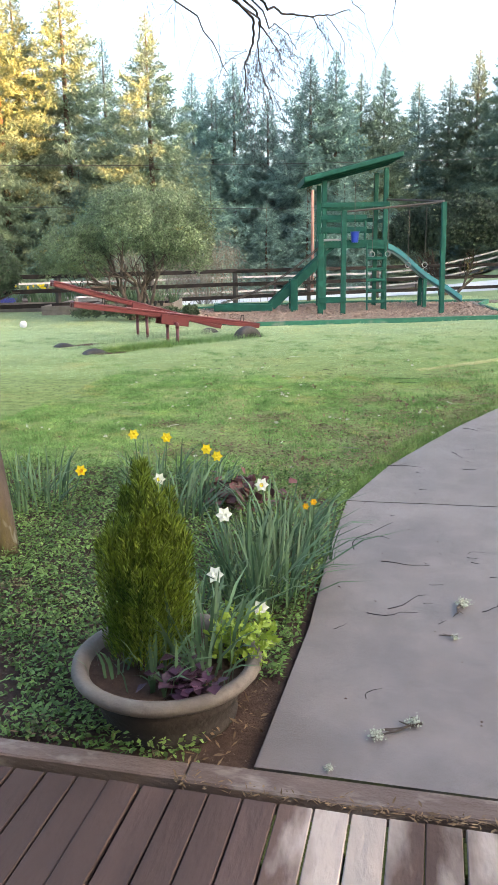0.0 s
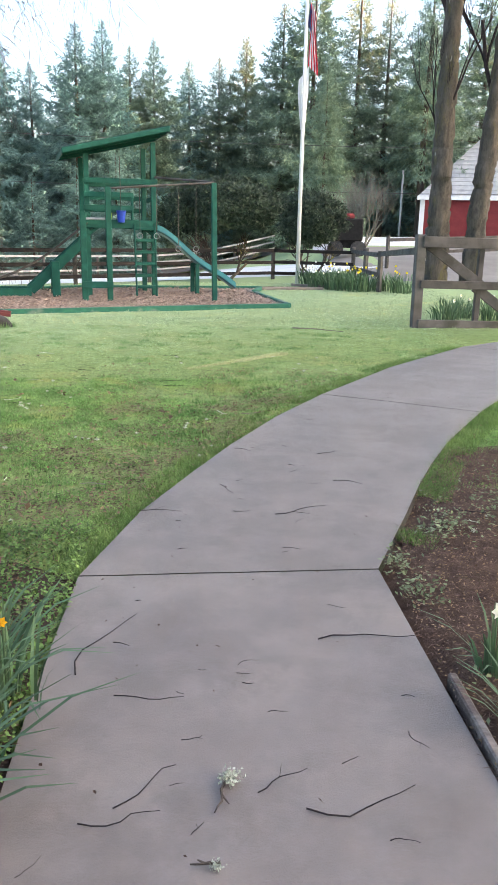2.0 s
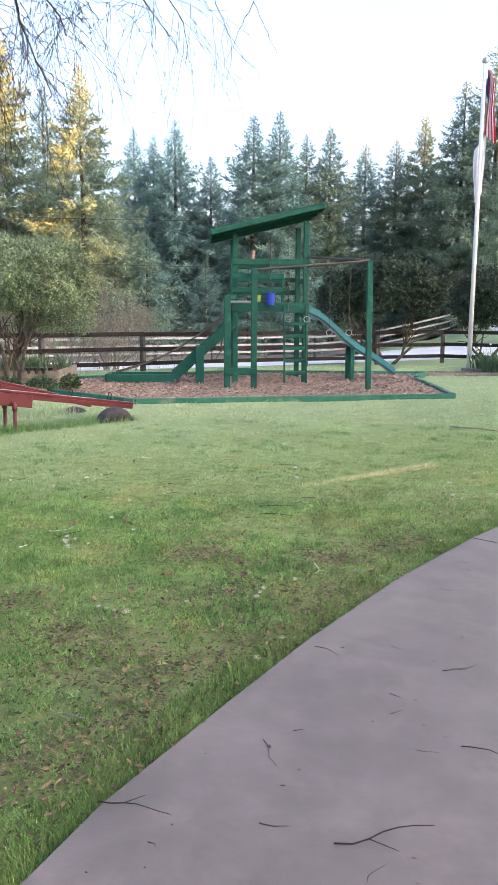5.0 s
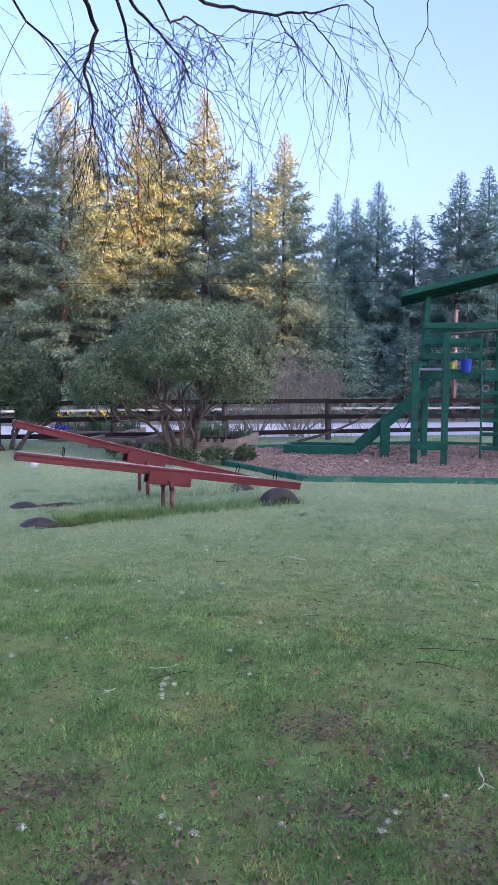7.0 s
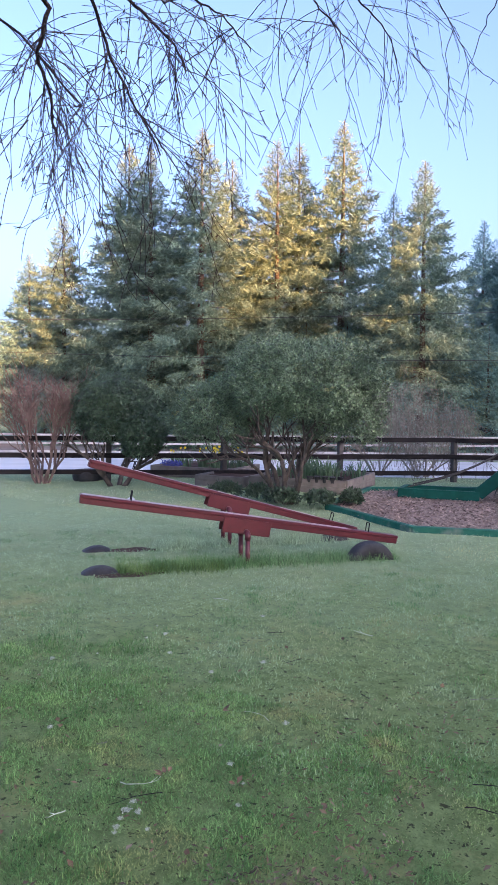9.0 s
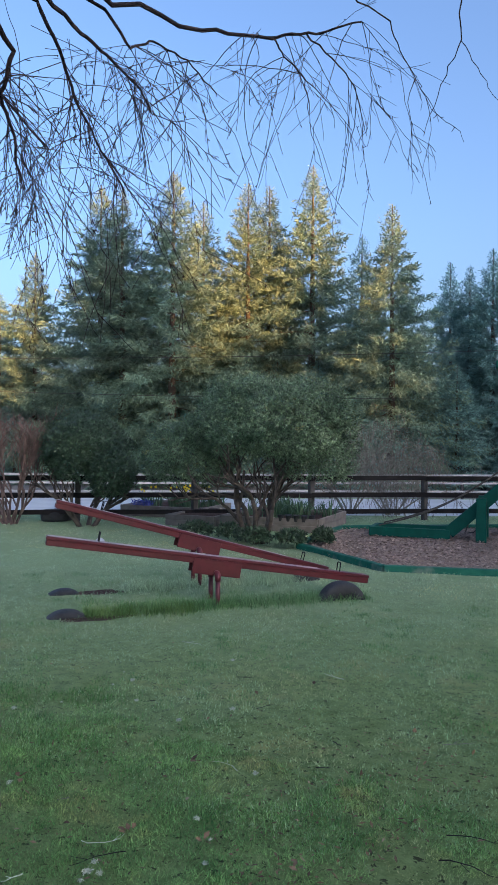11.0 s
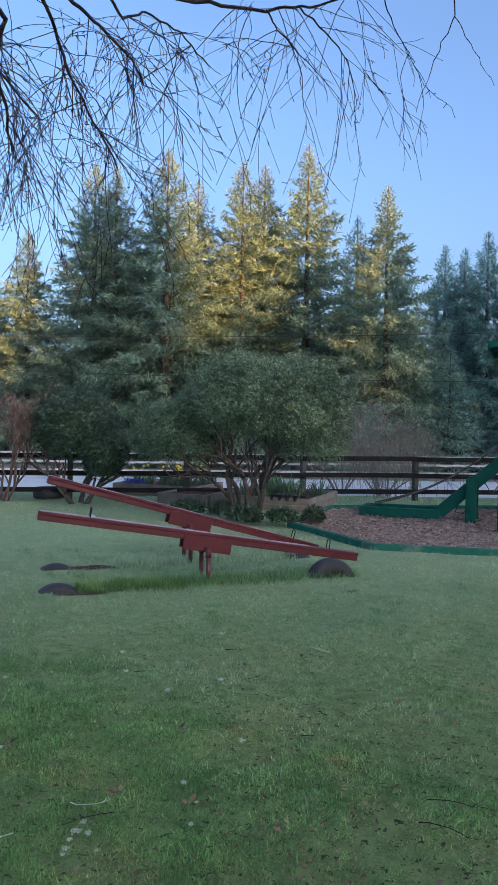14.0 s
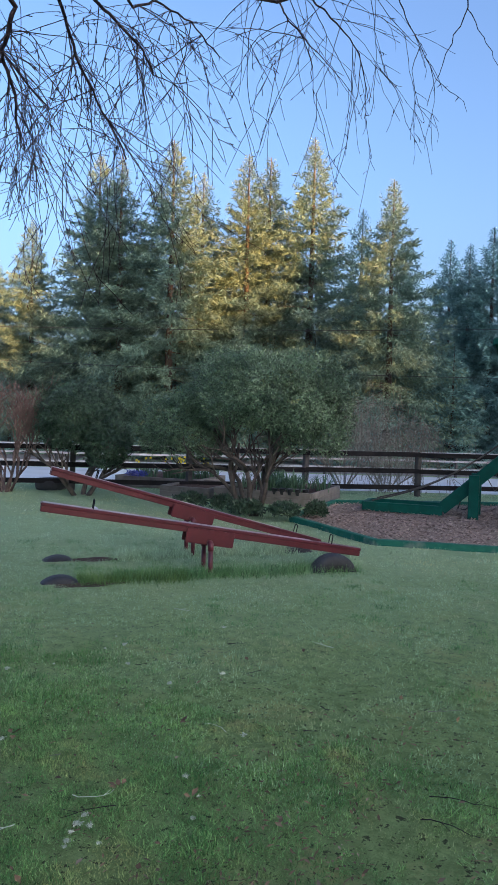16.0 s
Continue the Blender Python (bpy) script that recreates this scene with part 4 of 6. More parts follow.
for k, (x, y) in enumerate(((-10.9, 18.5), (-10.4, 18.8), (-9.9, 18.7), (-10.5, 19.3), (-9.8, 19.3))):
    daffodils(x, y, 0.2, 70, 0.38, 0.24, [(random.uniform(-0.2, 0.2), random.uniform(-0.2, 0), random.uniform(0.34, 0.46)) for _ in range(4)], "yellow_petal", "yellow_petal", "clump of yellow daffodils in the raised bed", w=0.02)
for x, y in ((3.6, 22.6), (3.9, 23.4), (4.7, 22.3), (4.9, 21.4), (3.2, 23.2), (4.2, 24.2), (2.9, 22.8), (3.3, 22.1), (3.8, 21.7), (3.0, 23.9), (3.6, 24.3), (4.1, 22.0), (2.7, 23.5)):
    daffodils(x, y, 0, 80, 0.55, 0.35, [(random.uniform(-0.3, 0.3), random.uniform(-0.3, 0), random.uniform(0.4, 0.68)) for _ in range(3)], "yellow_petal" if x > 3.5 else "white_petal", "yellow_petal", "tall clump of yellow daffodils by the side fence", w=0.025)
for x, y in ((4.1, 14.9), (4.5, 15.3), (5.0, 15.0), (4.6, 16.1), (5.2, 16.0)):
    daffodils(x, y, 0, 80, 0.40, 0.25, [(0.1, -0.1, 0.36)], "white_petal", "yellow_petal", "clump of daffodil leaves behind the gate", w=0.018)
bm_b = thing("hyacinth_clump", (-10.95, 18.2, 0.19), "blue grape hyacinths at the edge of the raised bed", "hyacinth")
v, f = leaves_mesh(np.c_[rng.uniform(-0.25, 0.25, 500), rng.uniform(-0.12, 0.12, 500), rng.uniform(0.04, 0.16, 500)], unit(500), unit(500), np.full(500, 0.04), np.full(500, 0.025))
np_part("florets", v, f, "blue_petal", bm_b)
# green shoots and black pots in the long bed
shoots = thing("iris_shoots", (-7.2, 18.4, 0.2), "dense green iris shoots in the raised bed", "iris")
v, f = [], []
for _ in range(26):
    strap_leaves(v, f, random.uniform(-0.8, 0.8), random.uniform(-0.5, 0.7), 0, 16, 0.40, 0.12, 0.02)
raw("leaves", v, f, "daff_leaf", shoots)
for k in range(8):
    pot = thing("nursery_pot", (-6.95 + 0.13 * (k % 4) + 0.02 * k, 17.62 + 0.14 * (k // 4) + 0.03 * (k % 4), 0.20), "small black plastic nursery pot in the raised bed", "flower pot", "black nursery pots")
    bm = bmesh.new()
    bmesh.ops.create_cone(bm, cap_ends=True, segments=14, radius1=0.045, radius2=0.06, depth=0.11, matrix=Matrix.Translation((0, 0, 0.055)))
    part("body", bm, "black_pot", pot)
    bm = bmesh.new()
    tube(bm, [(0.062 * math.cos(a), 0.062 * math.sin(a), 0.108) for a in np.linspace(0, 2 * math.pi, 15)], 0.006, n=5)
    part("rim", bm, "black_pot", pot)

# ---- planter ----
def lathe(bm, prof, n=40):
    rings = [[bm.verts.new((r * math.cos(2 * math.pi * k / n), r * math.sin(2 * math.pi * k / n), z)) for k in range(n)] for r, z in prof]
    for a, b in zip(rings, rings[1:]):
        for k in range(n):
            bm.faces.new((a[k], a[(k + 1) % n], b[(k + 1) % n], b[k]))
    bm.faces.new(rings[0][::-1])
    bm.faces.new(rings[-1])
    return bm


PX, PY = -0.885, 2.17
pot = thing("planter", (PX, PY, -0.02), "large weathered brown clay planter with a thick pale rim", "planter")
bm = lathe(bmesh.new(), [(0.185, 0.0), (0.20, 0.008), (0.208, 0.034), (0.219, 0.038), (0.221, 0.054), (0.213, 0.060), (0.23, 0.115), (0.246, 0.172)])
part("body", bm, "shaded_clay", pot, "brown weathered clay bowl, darkened for shade under the rim", True)
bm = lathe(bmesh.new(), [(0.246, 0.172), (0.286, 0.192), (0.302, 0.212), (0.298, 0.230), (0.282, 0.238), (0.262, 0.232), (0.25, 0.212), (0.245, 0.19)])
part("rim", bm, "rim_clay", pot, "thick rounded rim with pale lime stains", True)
bm = bmesh.new()
bmesh.ops.create_circle(bm, cap_ends=True, segments=32, radius=0.248, matrix=Matrix.Translation((0, 0, 0.20)))
part("soil", bm, "soil", pot, "dark potting soil")
shrub = thing("dwarf_conifer", (PX - 0.065, PY + 0.03, 0.18), "yellow-green upright dwarf conifer in the planter", "conifer")
B, W = [], []
for k in range(26):
    a, r0 = k * 2.4, 0.094 * math.sqrt(k / 26)
    top = 0.66 - 3.2 * r0 + rng.uniform(-0.05, 0.05)
    m = int(3000 * top)
    t = rng.random(m)
    q = np.c_[r0 * math.cos(a) * (1 + 0.45 * t), r0 * math.sin(a) * (1 + 0.45 * t), 0.02 + top * t]
    wide = 0.050 * np.sqrt(np.clip(1 - t ** 2.2, 0, 1)) * (0.6 + 0.4 * rng.random(m))
    b = rng.uniform(0, 6.283, m)
    B.append(q + np.c_[wide * np.cos(b), wide * np.sin(b), np.zeros(m)])
    W.append(np.c_[0.55 * np.cos(b), 0.55 * np.sin(b), np.ones(m)] + unit(m) * 0.35)
base, way = np.concatenate(B), np.concatenate(W)
n = len(base)
v, f = leaves_mesh(base, way, unit(n), rng.uniform(0.012, 0.036, n), rng.uniform(0.0025, 0.0055, n))
np_part("foliage", v, f, "shrub_green", shrub)
bm = bmesh.new()
tube(bm, [(0, 0, -0.02), (0.01, 0, 0.2), (0, 0.01, 0.5)], 0.016, 0.005, 7)
part("stem", bm, "bark", shrub)
heu = thing("purple_heuchera", (PX + 0.10, PY - 0.15, 0.20), "purple-leaved heuchera at the planter's rim", "heuchera")
n = 90
a = rng.uniform(0, 6.283, n)
v, f = leaves_mesh(np.c_[rng.normal(0, 0.045, n), rng.normal(0, 0.03, n), rng.uniform(-0.01, 0.06, n)], np.c_[np.cos(a), np.sin(a), rng.uniform(-0.5, 0.4, n)], np.tile((0, 0, 1.0), (n, 1)) + unit(n) * 0.4, rng.uniform(0.03, 0.055, n), rng.uniform(0.028, 0.048, n))
np_part("leaves", v, f, "purple_leaf", heu)
lime = thing("lime_foliage", (PX + 0.22, PY + 0.11, 0.19), "lime green spreading foliage over the planter's edge", "foliage plant")
n = 420
v, f = leaves_mesh(np.c_[rng.uniform(-0.1, 0.09, n), rng.uniform(-0.1, 0.1, n), rng.uniform(0, 0.11, n)], unit(n) + [0.2, 0, 0.3], unit(n), rng.uniform(0.02, 0.045, n), rng.uniform(0.012, 0.022, n))
np_part("leaves", v, f, "lime_leaf", lime)
tuft = thing("narcissus_leaves", (PX + 0.10, PY + 0.03, 0.18), "upright narcissus leaves growing in the planter", "narcissus")
v, f = [], []
strap_leaves(v, f, 0, 0, 0, 44, 0.27, 0.13, 0.013)
strap_leaves(v, f, -0.1, -0.15, 0, 34, 0.17, 0.09, 0.012)
strap_leaves(v, f, 0.06, -0.10, 0, 22, 0.16, 0.08, 0.011)
strap_leaves(v, f, -0.27, -0.10, 0, 16, 0.14, 0.07, 0.010)
raw("leaves", v, f, "daff_leaf", tuft)
mar = thing("maroon_heuchera", (-1.12, 4.1, 0.0), "maroon-leaved heuchera in the flower bed", "heuchera")
n = 120
v, f = leaves_mesh(np.c_[rng.normal(0, 0.09, n), rng.normal(0, 0.09, n), rng.uniform(0.03, 0.2, n)], unit(n) + [0, 0, 0.3], np.tile((0, 0, 1.0), (n, 1)) + unit(n) * 0.5, rng.uniform(0.05, 0.08, n), rng.uniform(0.04, 0.06, n))
np_part("leaves", v, f, "maroon_leaf", mar)

# ---- beds either side of the path ----
def patch(name, pts, mat, z, label, category):
    bm = bmesh.new()
    bm.faces.new([bm.verts.new((x, y, 0)) for x, y in pts])
    bmesh.ops.triangulate(bm, faces=bm.faces)
    bmesh.ops.subdivide_edges(bm, edges=bm.edges, cuts=9, use_grid_fill=True)
    for q in bm.verts:
        q.co.z = lawn_z(q.co.x, q.co.y) + z + 0.012 * noise.noise((q.co.x * 4, q.co.y * 4, 9)) if not path_side(q.co.x, q.co.y) else -0.05
    return tagged(part(name, bm, mat, None, "", True), label, category, kind="structure")


patch("mulch_bed", MULCH, "soil", 0.012, "dark bare mulch bed along the path", "soil")
patch("flower_bed", [(-0.50, 1.88), (-0.50, 4.35), (-1.0, 4.6), (-2.2, 4.9), (-3.2, 4.6), (-3.2, 1.88)], "soil", 0.010, "flower bed soil under low green ground cover", "soil")
bm = bmesh.new()
beam(bm, (0.835, 1.95, 0.020), (0.805, 3.58, 0.020), 0.03, 0.06, 0.006)
tagged(part("edging_board", bm, "deck_edge"), "weathered edging board along the concrete path", "edging board")
n = 60000
p = np.c_[rng.uniform(-3.0, -0.56, n), rng.uniform(1.9, 4.9, n)]
keep = np.array([noise.noise((x * 2.2, y * 2.2, 3)) > -0.75 + 0.4 * rng.random() and not (x > -0.72 and y < 2.4) for x, y in p])
p = p[keep]
q = np.c_[rng.uniform(-3.0, -0.56, 6000), rng.uniform(1.9, 4.8, 6000)]
q = q[[noise.noise((x * 1.7, y * 1.7, 23)) > 0.0 for x, y in q]]
w, h = leaves_mesh(np.c_[q, rng.uniform(0.02, 0.06, len(q))], unit(len(q)) * [1, 1, 0.25], np.tile((0, 0, 1.0), (len(q), 1)) + unit(len(q)) * 0.4, rng.uniform(0.012, 0.05, len(q)), rng.uniform(0.002, 0.012, len(q)))
tagged(np_part("bed_litter", w, h, "dead_leaf"), "brown leaf litter and stalks among the ground cover", "leaf litter", kind="stuff")
v, f = leaves_mesh(np.c_[p, rng.uniform(0.015, 0.07, len(p))], unit(len(p)) * [1, 1, 0.4], np.tile((0, 0, 1.0), (len(p), 1)) + unit(len(p)) * 0.5, rng.uniform(0.010, 0.032, len(p)), rng.uniform(0.005, 0.018, len(p)))
tagged(np_part("ground_cover", v, f, "ivy"), "low leafy green ground cover in the flower bed", "ground cover", kind="stuff")
n = 15000
p = np.c_[rng.uniform(0.78, 2.6, n), rng.uniform(2.2, 6.4, n)]
p = p[[not path_side(x, y) for x, y in p]]
v, f = leaves_mesh(np.c_[p, rng.uniform(0.02, 0.045, len(p))], unit(len(p)) * [1, 1, 0.3], np.tile((0, 0, 1.0), (len(p), 1)) + unit(len(p)) * 0.5, rng.uniform(0.004, 0.020, len(p)), rng.uniform(0.003, 0.010, len(p)))
q = np.c_[rng.uniform(0.78, 2.6, 26000), rng.uniform(2.0, 6.4, 26000)]
q = q[~inside_many(PATH_L + PATH_R[::-1], q)]
nv, nf = leaves_mesh(np.c_[q, rng.uniform(0.018, 0.040, len(q))], unit(len(q)) * [1, 1, 0.15], np.tile((0, 0, 1.0), (len(q), 1)) + unit(len(q)) * 0.4, rng.uniform(0.012, 0.055, len(q)), rng.uniform(0.0012, 0.0040, len(q)))
tagged(np_part("mulch_shreds", nv, nf, "mulch_bits"), "shredded reddish brown bark and needles on the mulch", "mulch", kind="stuff")
p = np.concatenate([np.c_[rng.normal(x, s, k), rng.normal(y, s * 1.5, k)] for x, y, s, k in ((1.05, 3.25, 0.09, 260), (1.12, 2.72, 0.11, 420), (1.25, 2.35, 0.14, 420), (0.86, 4.22, 0.05, 150), (0.84, 4.48, 0.04, 110), (1.12, 4.86, 0.05, 110), (1.22, 5.02, 0.06, 160), (1.55, 5.15, 0.14, 240), (1.9, 5.6, 0.25, 260))])
p = p[~inside_many(PATH_L + PATH_R[::-1], p)]
w, h = leaves_mesh(np.c_[p, rng.uniform(0.015, 0.07, len(p))], unit(len(p)) * [1, 1, 0.4], np.tile((0, 0, 1.0), (len(p), 1)) + unit(len(p)) * 0.5, rng.uniform(0.012, 0.034, len(p)), rng.uniform(0.008, 0.02, len(p)))
tagged(np_part("creeping_weeds", w, h, "sage_leaf"), "creeping grey-green weeds scattered over the mulch", "ground cover", kind="stuff")
tagged(np_part("bed_litter", v, f, "dead_leaf"), "small brown leaf litter and bark crumbs on the mulch", "leaf litter", kind="stuff")
n = 9000
p = np.c_[rng.normal(-0.6, 1.0, n), rng.uniform(4.5, 9.6, n)]
p[:, 0] += (p[:, 1] - 5) * 0.25
p = p[~inside_many(PATH_L + PATH_R[::-1], p)]
p = p[[noise.noise((x * 1.6, y * 1.6, 12)) > -0.1 for x, y in p]]
v, f = leaves_mesh(np.c_[p, rng.uniform(0.012, 0.035, len(p))], unit(len(p)) * [1, 1, 0.3], np.tile((0, 0, 1.0), (len(p), 1)) + unit(len(p)) * 0.5, rng.uniform(0.012, 0.045, len(p)), rng.uniform(0.004, 0.014, len(p)))
tagged(np_part("lawn_litter", v, f, "dead_leaf"), "brown thatch, bark crumbs and dead leaf bits in the lawn", "leaf litter", kind="stuff")


def worn_patch(x, y, rx, ry, rz, label, mat="soil"):
    bm = bmesh.new()
    n = 28
    ring = []
    for k in range(n):
        a = 2 * math.pi * k / n
        r = 1 + 0.35 * noise.noise((math.cos(a) * 1.5 + x, math.sin(a) * 1.5 + y, 2))
        u, w = rx * r * math.cos(a), ry * r * math.sin(a)
        c, s_ = math.cos(radians(rz)), math.sin(radians(rz))
        ring.append((x + u * c - w * s_, y + u * s_ + w * c))
    mid = bm.verts.new((x, y, lawn_z(x, y) + 0.012))
    vs = [bm.verts.new((px, py, lawn_z(px, py) - 0.002)) for px, py in ring]
    for k in range(n):
        bm.faces.new((mid, vs[k], vs[(k + 1) % n]))
    tagged(part("bare_patch", bm, mat, None, "", True), label, "bare soil", kind="structure")


BARE = [(-0.85, 5.15, 0.22, 0.10, 20), (-0.42, 5.55, 0.16, 0.10, 60), (-0.62, 6.0, 0.20, 0.09, 10), (-0.05, 6.35, 0.20, 0.09, 60), (-1.35, 5.45, 0.22, 0.09, -10), (0.22, 7.0, 0.18, 0.08, 50), (-1.0, 6.3, 0.14, 0.07, 0),
        (-1.9, 5.3, 0.16, 0.08, 30), (-0.35, 7.0, 0.16, 0.07, 20), (-1.5, 6.6, 0.12, 0.06, 40), (0.1, 7.7, 0.14, 0.06, 0), (-0.7, 7.6, 0.15, 0.06, 10), (-2.3, 6.2, 0.12, 0.06, 15), (0.55, 8.1, 0.15, 0.06, 40)]
V, F, k = [], [], 0
for x, y, rx, ry, rz in BARE:
    n = int(3200 * rx)
    u, w = rng.normal(0, rx * 1.3, n), rng.normal(0, ry * 1.7, n)
    c, s = math.cos(radians(rz)), math.sin(radians(rz))
    p = np.c_[x + u * c - w * s, y + u * s + w * c]
    p = p[~inside_many(PATH_L + PATH_R[::-1], p)]
    n = len(p)
    v, f = leaves_mesh(np.c_[p, np.array([lawn_z(*q) for q in p]) + rng.uniform(0.004, 0.016, n)], unit(n) * [1, 1, 0.2], np.tile((0, 0, 1.0), (n, 1)) + unit(n) * 0.4, rng.uniform(0.012, 0.045, n), rng.uniform(0.005, 0.017, n))
    V.append(v)
    F.append(f + k)
    k += len(v)
tagged(np_part("bare_thatch", np.concatenate(V), np.concatenate(F), "earth"), "brown thatch and crumbled soil showing through the lawn", "leaf litter", kind="stuff")
worn_patch(-4.78, 10.72, 0.42, 0.16, 51, "bare brown soil scuffed beside a buried tyre")
worn_patch(-5.6, 11.7, 0.40, 0.14, 54, "bare brown soil scuffed beside a buried tyre")
worn_patch(2.3, 22.6, 1.9, 0.9, 8, "bare brown dirt round the flagpole's foot")
for x0, y0, x1, y1 in ((0.75, 21.6, 2.9, 22.1), (2.2, 23.5, 3.9, 22.3), (0.95, 19.9, 0.8, 21.4)):
    bm = bmesh.new()
    beam(bm, (x0, y0, 0.035), (x1, y1, 0.035), 0.09, 0.07, 0.008)
    tagged(part("edging_timber", bm, "bed_wood"), "weathered edging timber lying on the dirt", "timber", "edging timbers")


# ---- conifers ----
def conifer_mesh(seed, h, r, bare, dens, droop, size=1.0):
    """Trunk and crown of a fir: single boughs of uneven reach at all heights, hung with sprays."""
    g = np.random.default_rng(seed)
    B, W, U, L, S = [], [], [], [], []
    trunk = Net()
    trunk.tube([(0, 0, -0.3), (0.05, 0.03, h * 0.35), (0, 0, h * 0.7), (0, 0, h)], 0.016 * h, 0.02, 8)
    z, a = h * bare, g.uniform(0, 6.28)
    while z < h * 0.992:
        t = (z - h * bare) / (h * (1 - bare))
        a += 2.4 + g.normal(0, 0.35)
        lobe = noise.noise((1.3 * math.cos(a) + seed, 1.3 * math.sin(a), z * 0.42)) + 0.6 * noise.noise((3 * math.cos(a), 3 * math.sin(a) + seed, z * 1.1))
        ln = 1.24 * r * (1 - t) ** 0.98 * (0.62 + 0.38 * min(1, t * 5)) * max(0.4, 0.88 + 0.36 * lobe) * g.uniform(0.6, 1.18) + 0.07
        d = np.array([math.cos(a), math.sin(a), 0])
        rise = 0.55 * t - droop * (1 - t) + g.normal(0, 0.10)
        P = np.array([np.array([0, 0, z]) + d * ln * s + np.array([0, 0, ln * (rise * s - 0.26 * s * s + 0.20 * s ** 4)]) for s in np.linspace(0, 1, 5)])
        if ln > 1.6 and g.random() < 0.2:
            trunk.tube([tuple(q) for q in P[:3]], 0.008 + 0.008 * ln, 0.006, 3)
        n = max(5, int(dens * ln))
        s = g.uniform(0.10, 1.0, n) ** 0.7
        idx = np.minimum((s * 4).astype(int), 3)
        q = P[idx] + (P[idx + 1] - P[idx]) * (s * 4 - idx)[:, None]
        sd = np.array([-d[1], d[0], 0])
        off = g.choice([-1, 1], n) * g.uniform(0.1, 1, n)
        hang = np.abs(g.normal(0, 0.11, n)) * min(1.5, 0.2 + ln * 0.35) * (1.1 - 0.5 * t)
        B.append(q + sd * (off * 0.34 * ln * g.random(n) * (1.05 - 0.8 * s))[:, None] + g.normal(0, 0.06, (n, 3)) - np.c_[np.zeros(n), np.zeros(n), hang])
        W.append(d * g.uniform(0.1, 0.9, n)[:, None] + sd * (0.8 * off)[:, None] + np.c_[np.zeros(n), np.zeros(n), g.normal(-0.45 + 0.65 * t, 0.45, n)])
        U.append(np.tile((0, 0, 0.45), (n, 1)) + d * 0.45 + g.normal(0, 0.6, (n, 3)))
        L.append(g.uniform(0.12, 0.40, n) * size * (0.4 + 0.6 * min(1, ln / 1.8)))
        S.append(g.uniform(0.035, 0.085, n) * size * (0.5 + 0.5 * min(1, ln / 1.6)))
        z += h * g.uniform(0.0014, 0.0044) * (1.15 - 0.45 * t)
    base, way, up = np.concatenate(B), np.concatenate(W), np.concatenate(U)
    way /= np.linalg.norm(way, axis=1, keepdims=True)
    side = np.cross(way, up)
    side *= (np.concatenate(S) / 2 / (np.linalg.norm(side, axis=1) + 1e-9))[:, None]
    v = np.stack([base - side, base + side, base + way * np.concatenate(L)[:, None]], 1).reshape(-1, 3)
    return trunk, v, np.arange(len(v)).reshape(-1, 3)


def conifer(seed, h, r, bare, dens, droop, mat, label, size=1.0):
    t = thing("conifer", (0, 0, 0), label, "conifer", "conifers beyond the arena")
    trunk, v, f = conifer_mesh(seed, h, r, bare, dens, droop, size)
    trunk.part("trunk", "bark", t)
    np_part("crown", v, f, mat, t)
    return t


FIRS = [
    conifer(11, 17.0, 4.9, 0.05, 50, 0.30, "fir", "tall fir, its upper boughs caught by low sun", 1.15),
    conifer(12, 17.5, 4.6, 0.10, 50, 0.25, "fir", "tall slender fir, its crown warmly lit", 1.15),
    conifer(13, 15.0, 4.8, 0.04, 50, 0.35, "fir", "broad fir with full drooping boughs", 1.15),
    conifer(14, 14.0, 4.0, 0.03, 46, 0.25, "fir_hazy", "shaded fir with dense boughs, tinted blue for haze", 1.2),
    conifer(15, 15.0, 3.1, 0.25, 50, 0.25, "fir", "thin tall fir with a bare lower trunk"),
    conifer(17, 14.0, 4.2, 0.01, 13, 0.25, "fir_hazy", "shaded fir in the dense lower wood, tinted blue for haze", 1.75),
    conifer(16, 15.0, 4.4, 0.02, 5, 0.25, "fir_hazy", "unseen tall fir added behind the deck to shade the garden", 5.0),
]
HEIGHT = [17.0, 17.5, 15.0, 14.0, 15.0, 14.0, 15.0]
used = set()


def plant(k, x, y, top, wide=1.0):
    z = gz(x, y)
    s = (top - z) / HEIGHT[k]
    m = pose(x, y, z, 0, 0, random.uniform(0, 360))
    src = FIRS[k]
    if k in used:
        ob = copy_thing(src, m)
    else:
        ob = src
        ob.matrix_basis = m
        used.add(k)
    ob.scale = (s * wide, s * wide, s)
    return ob


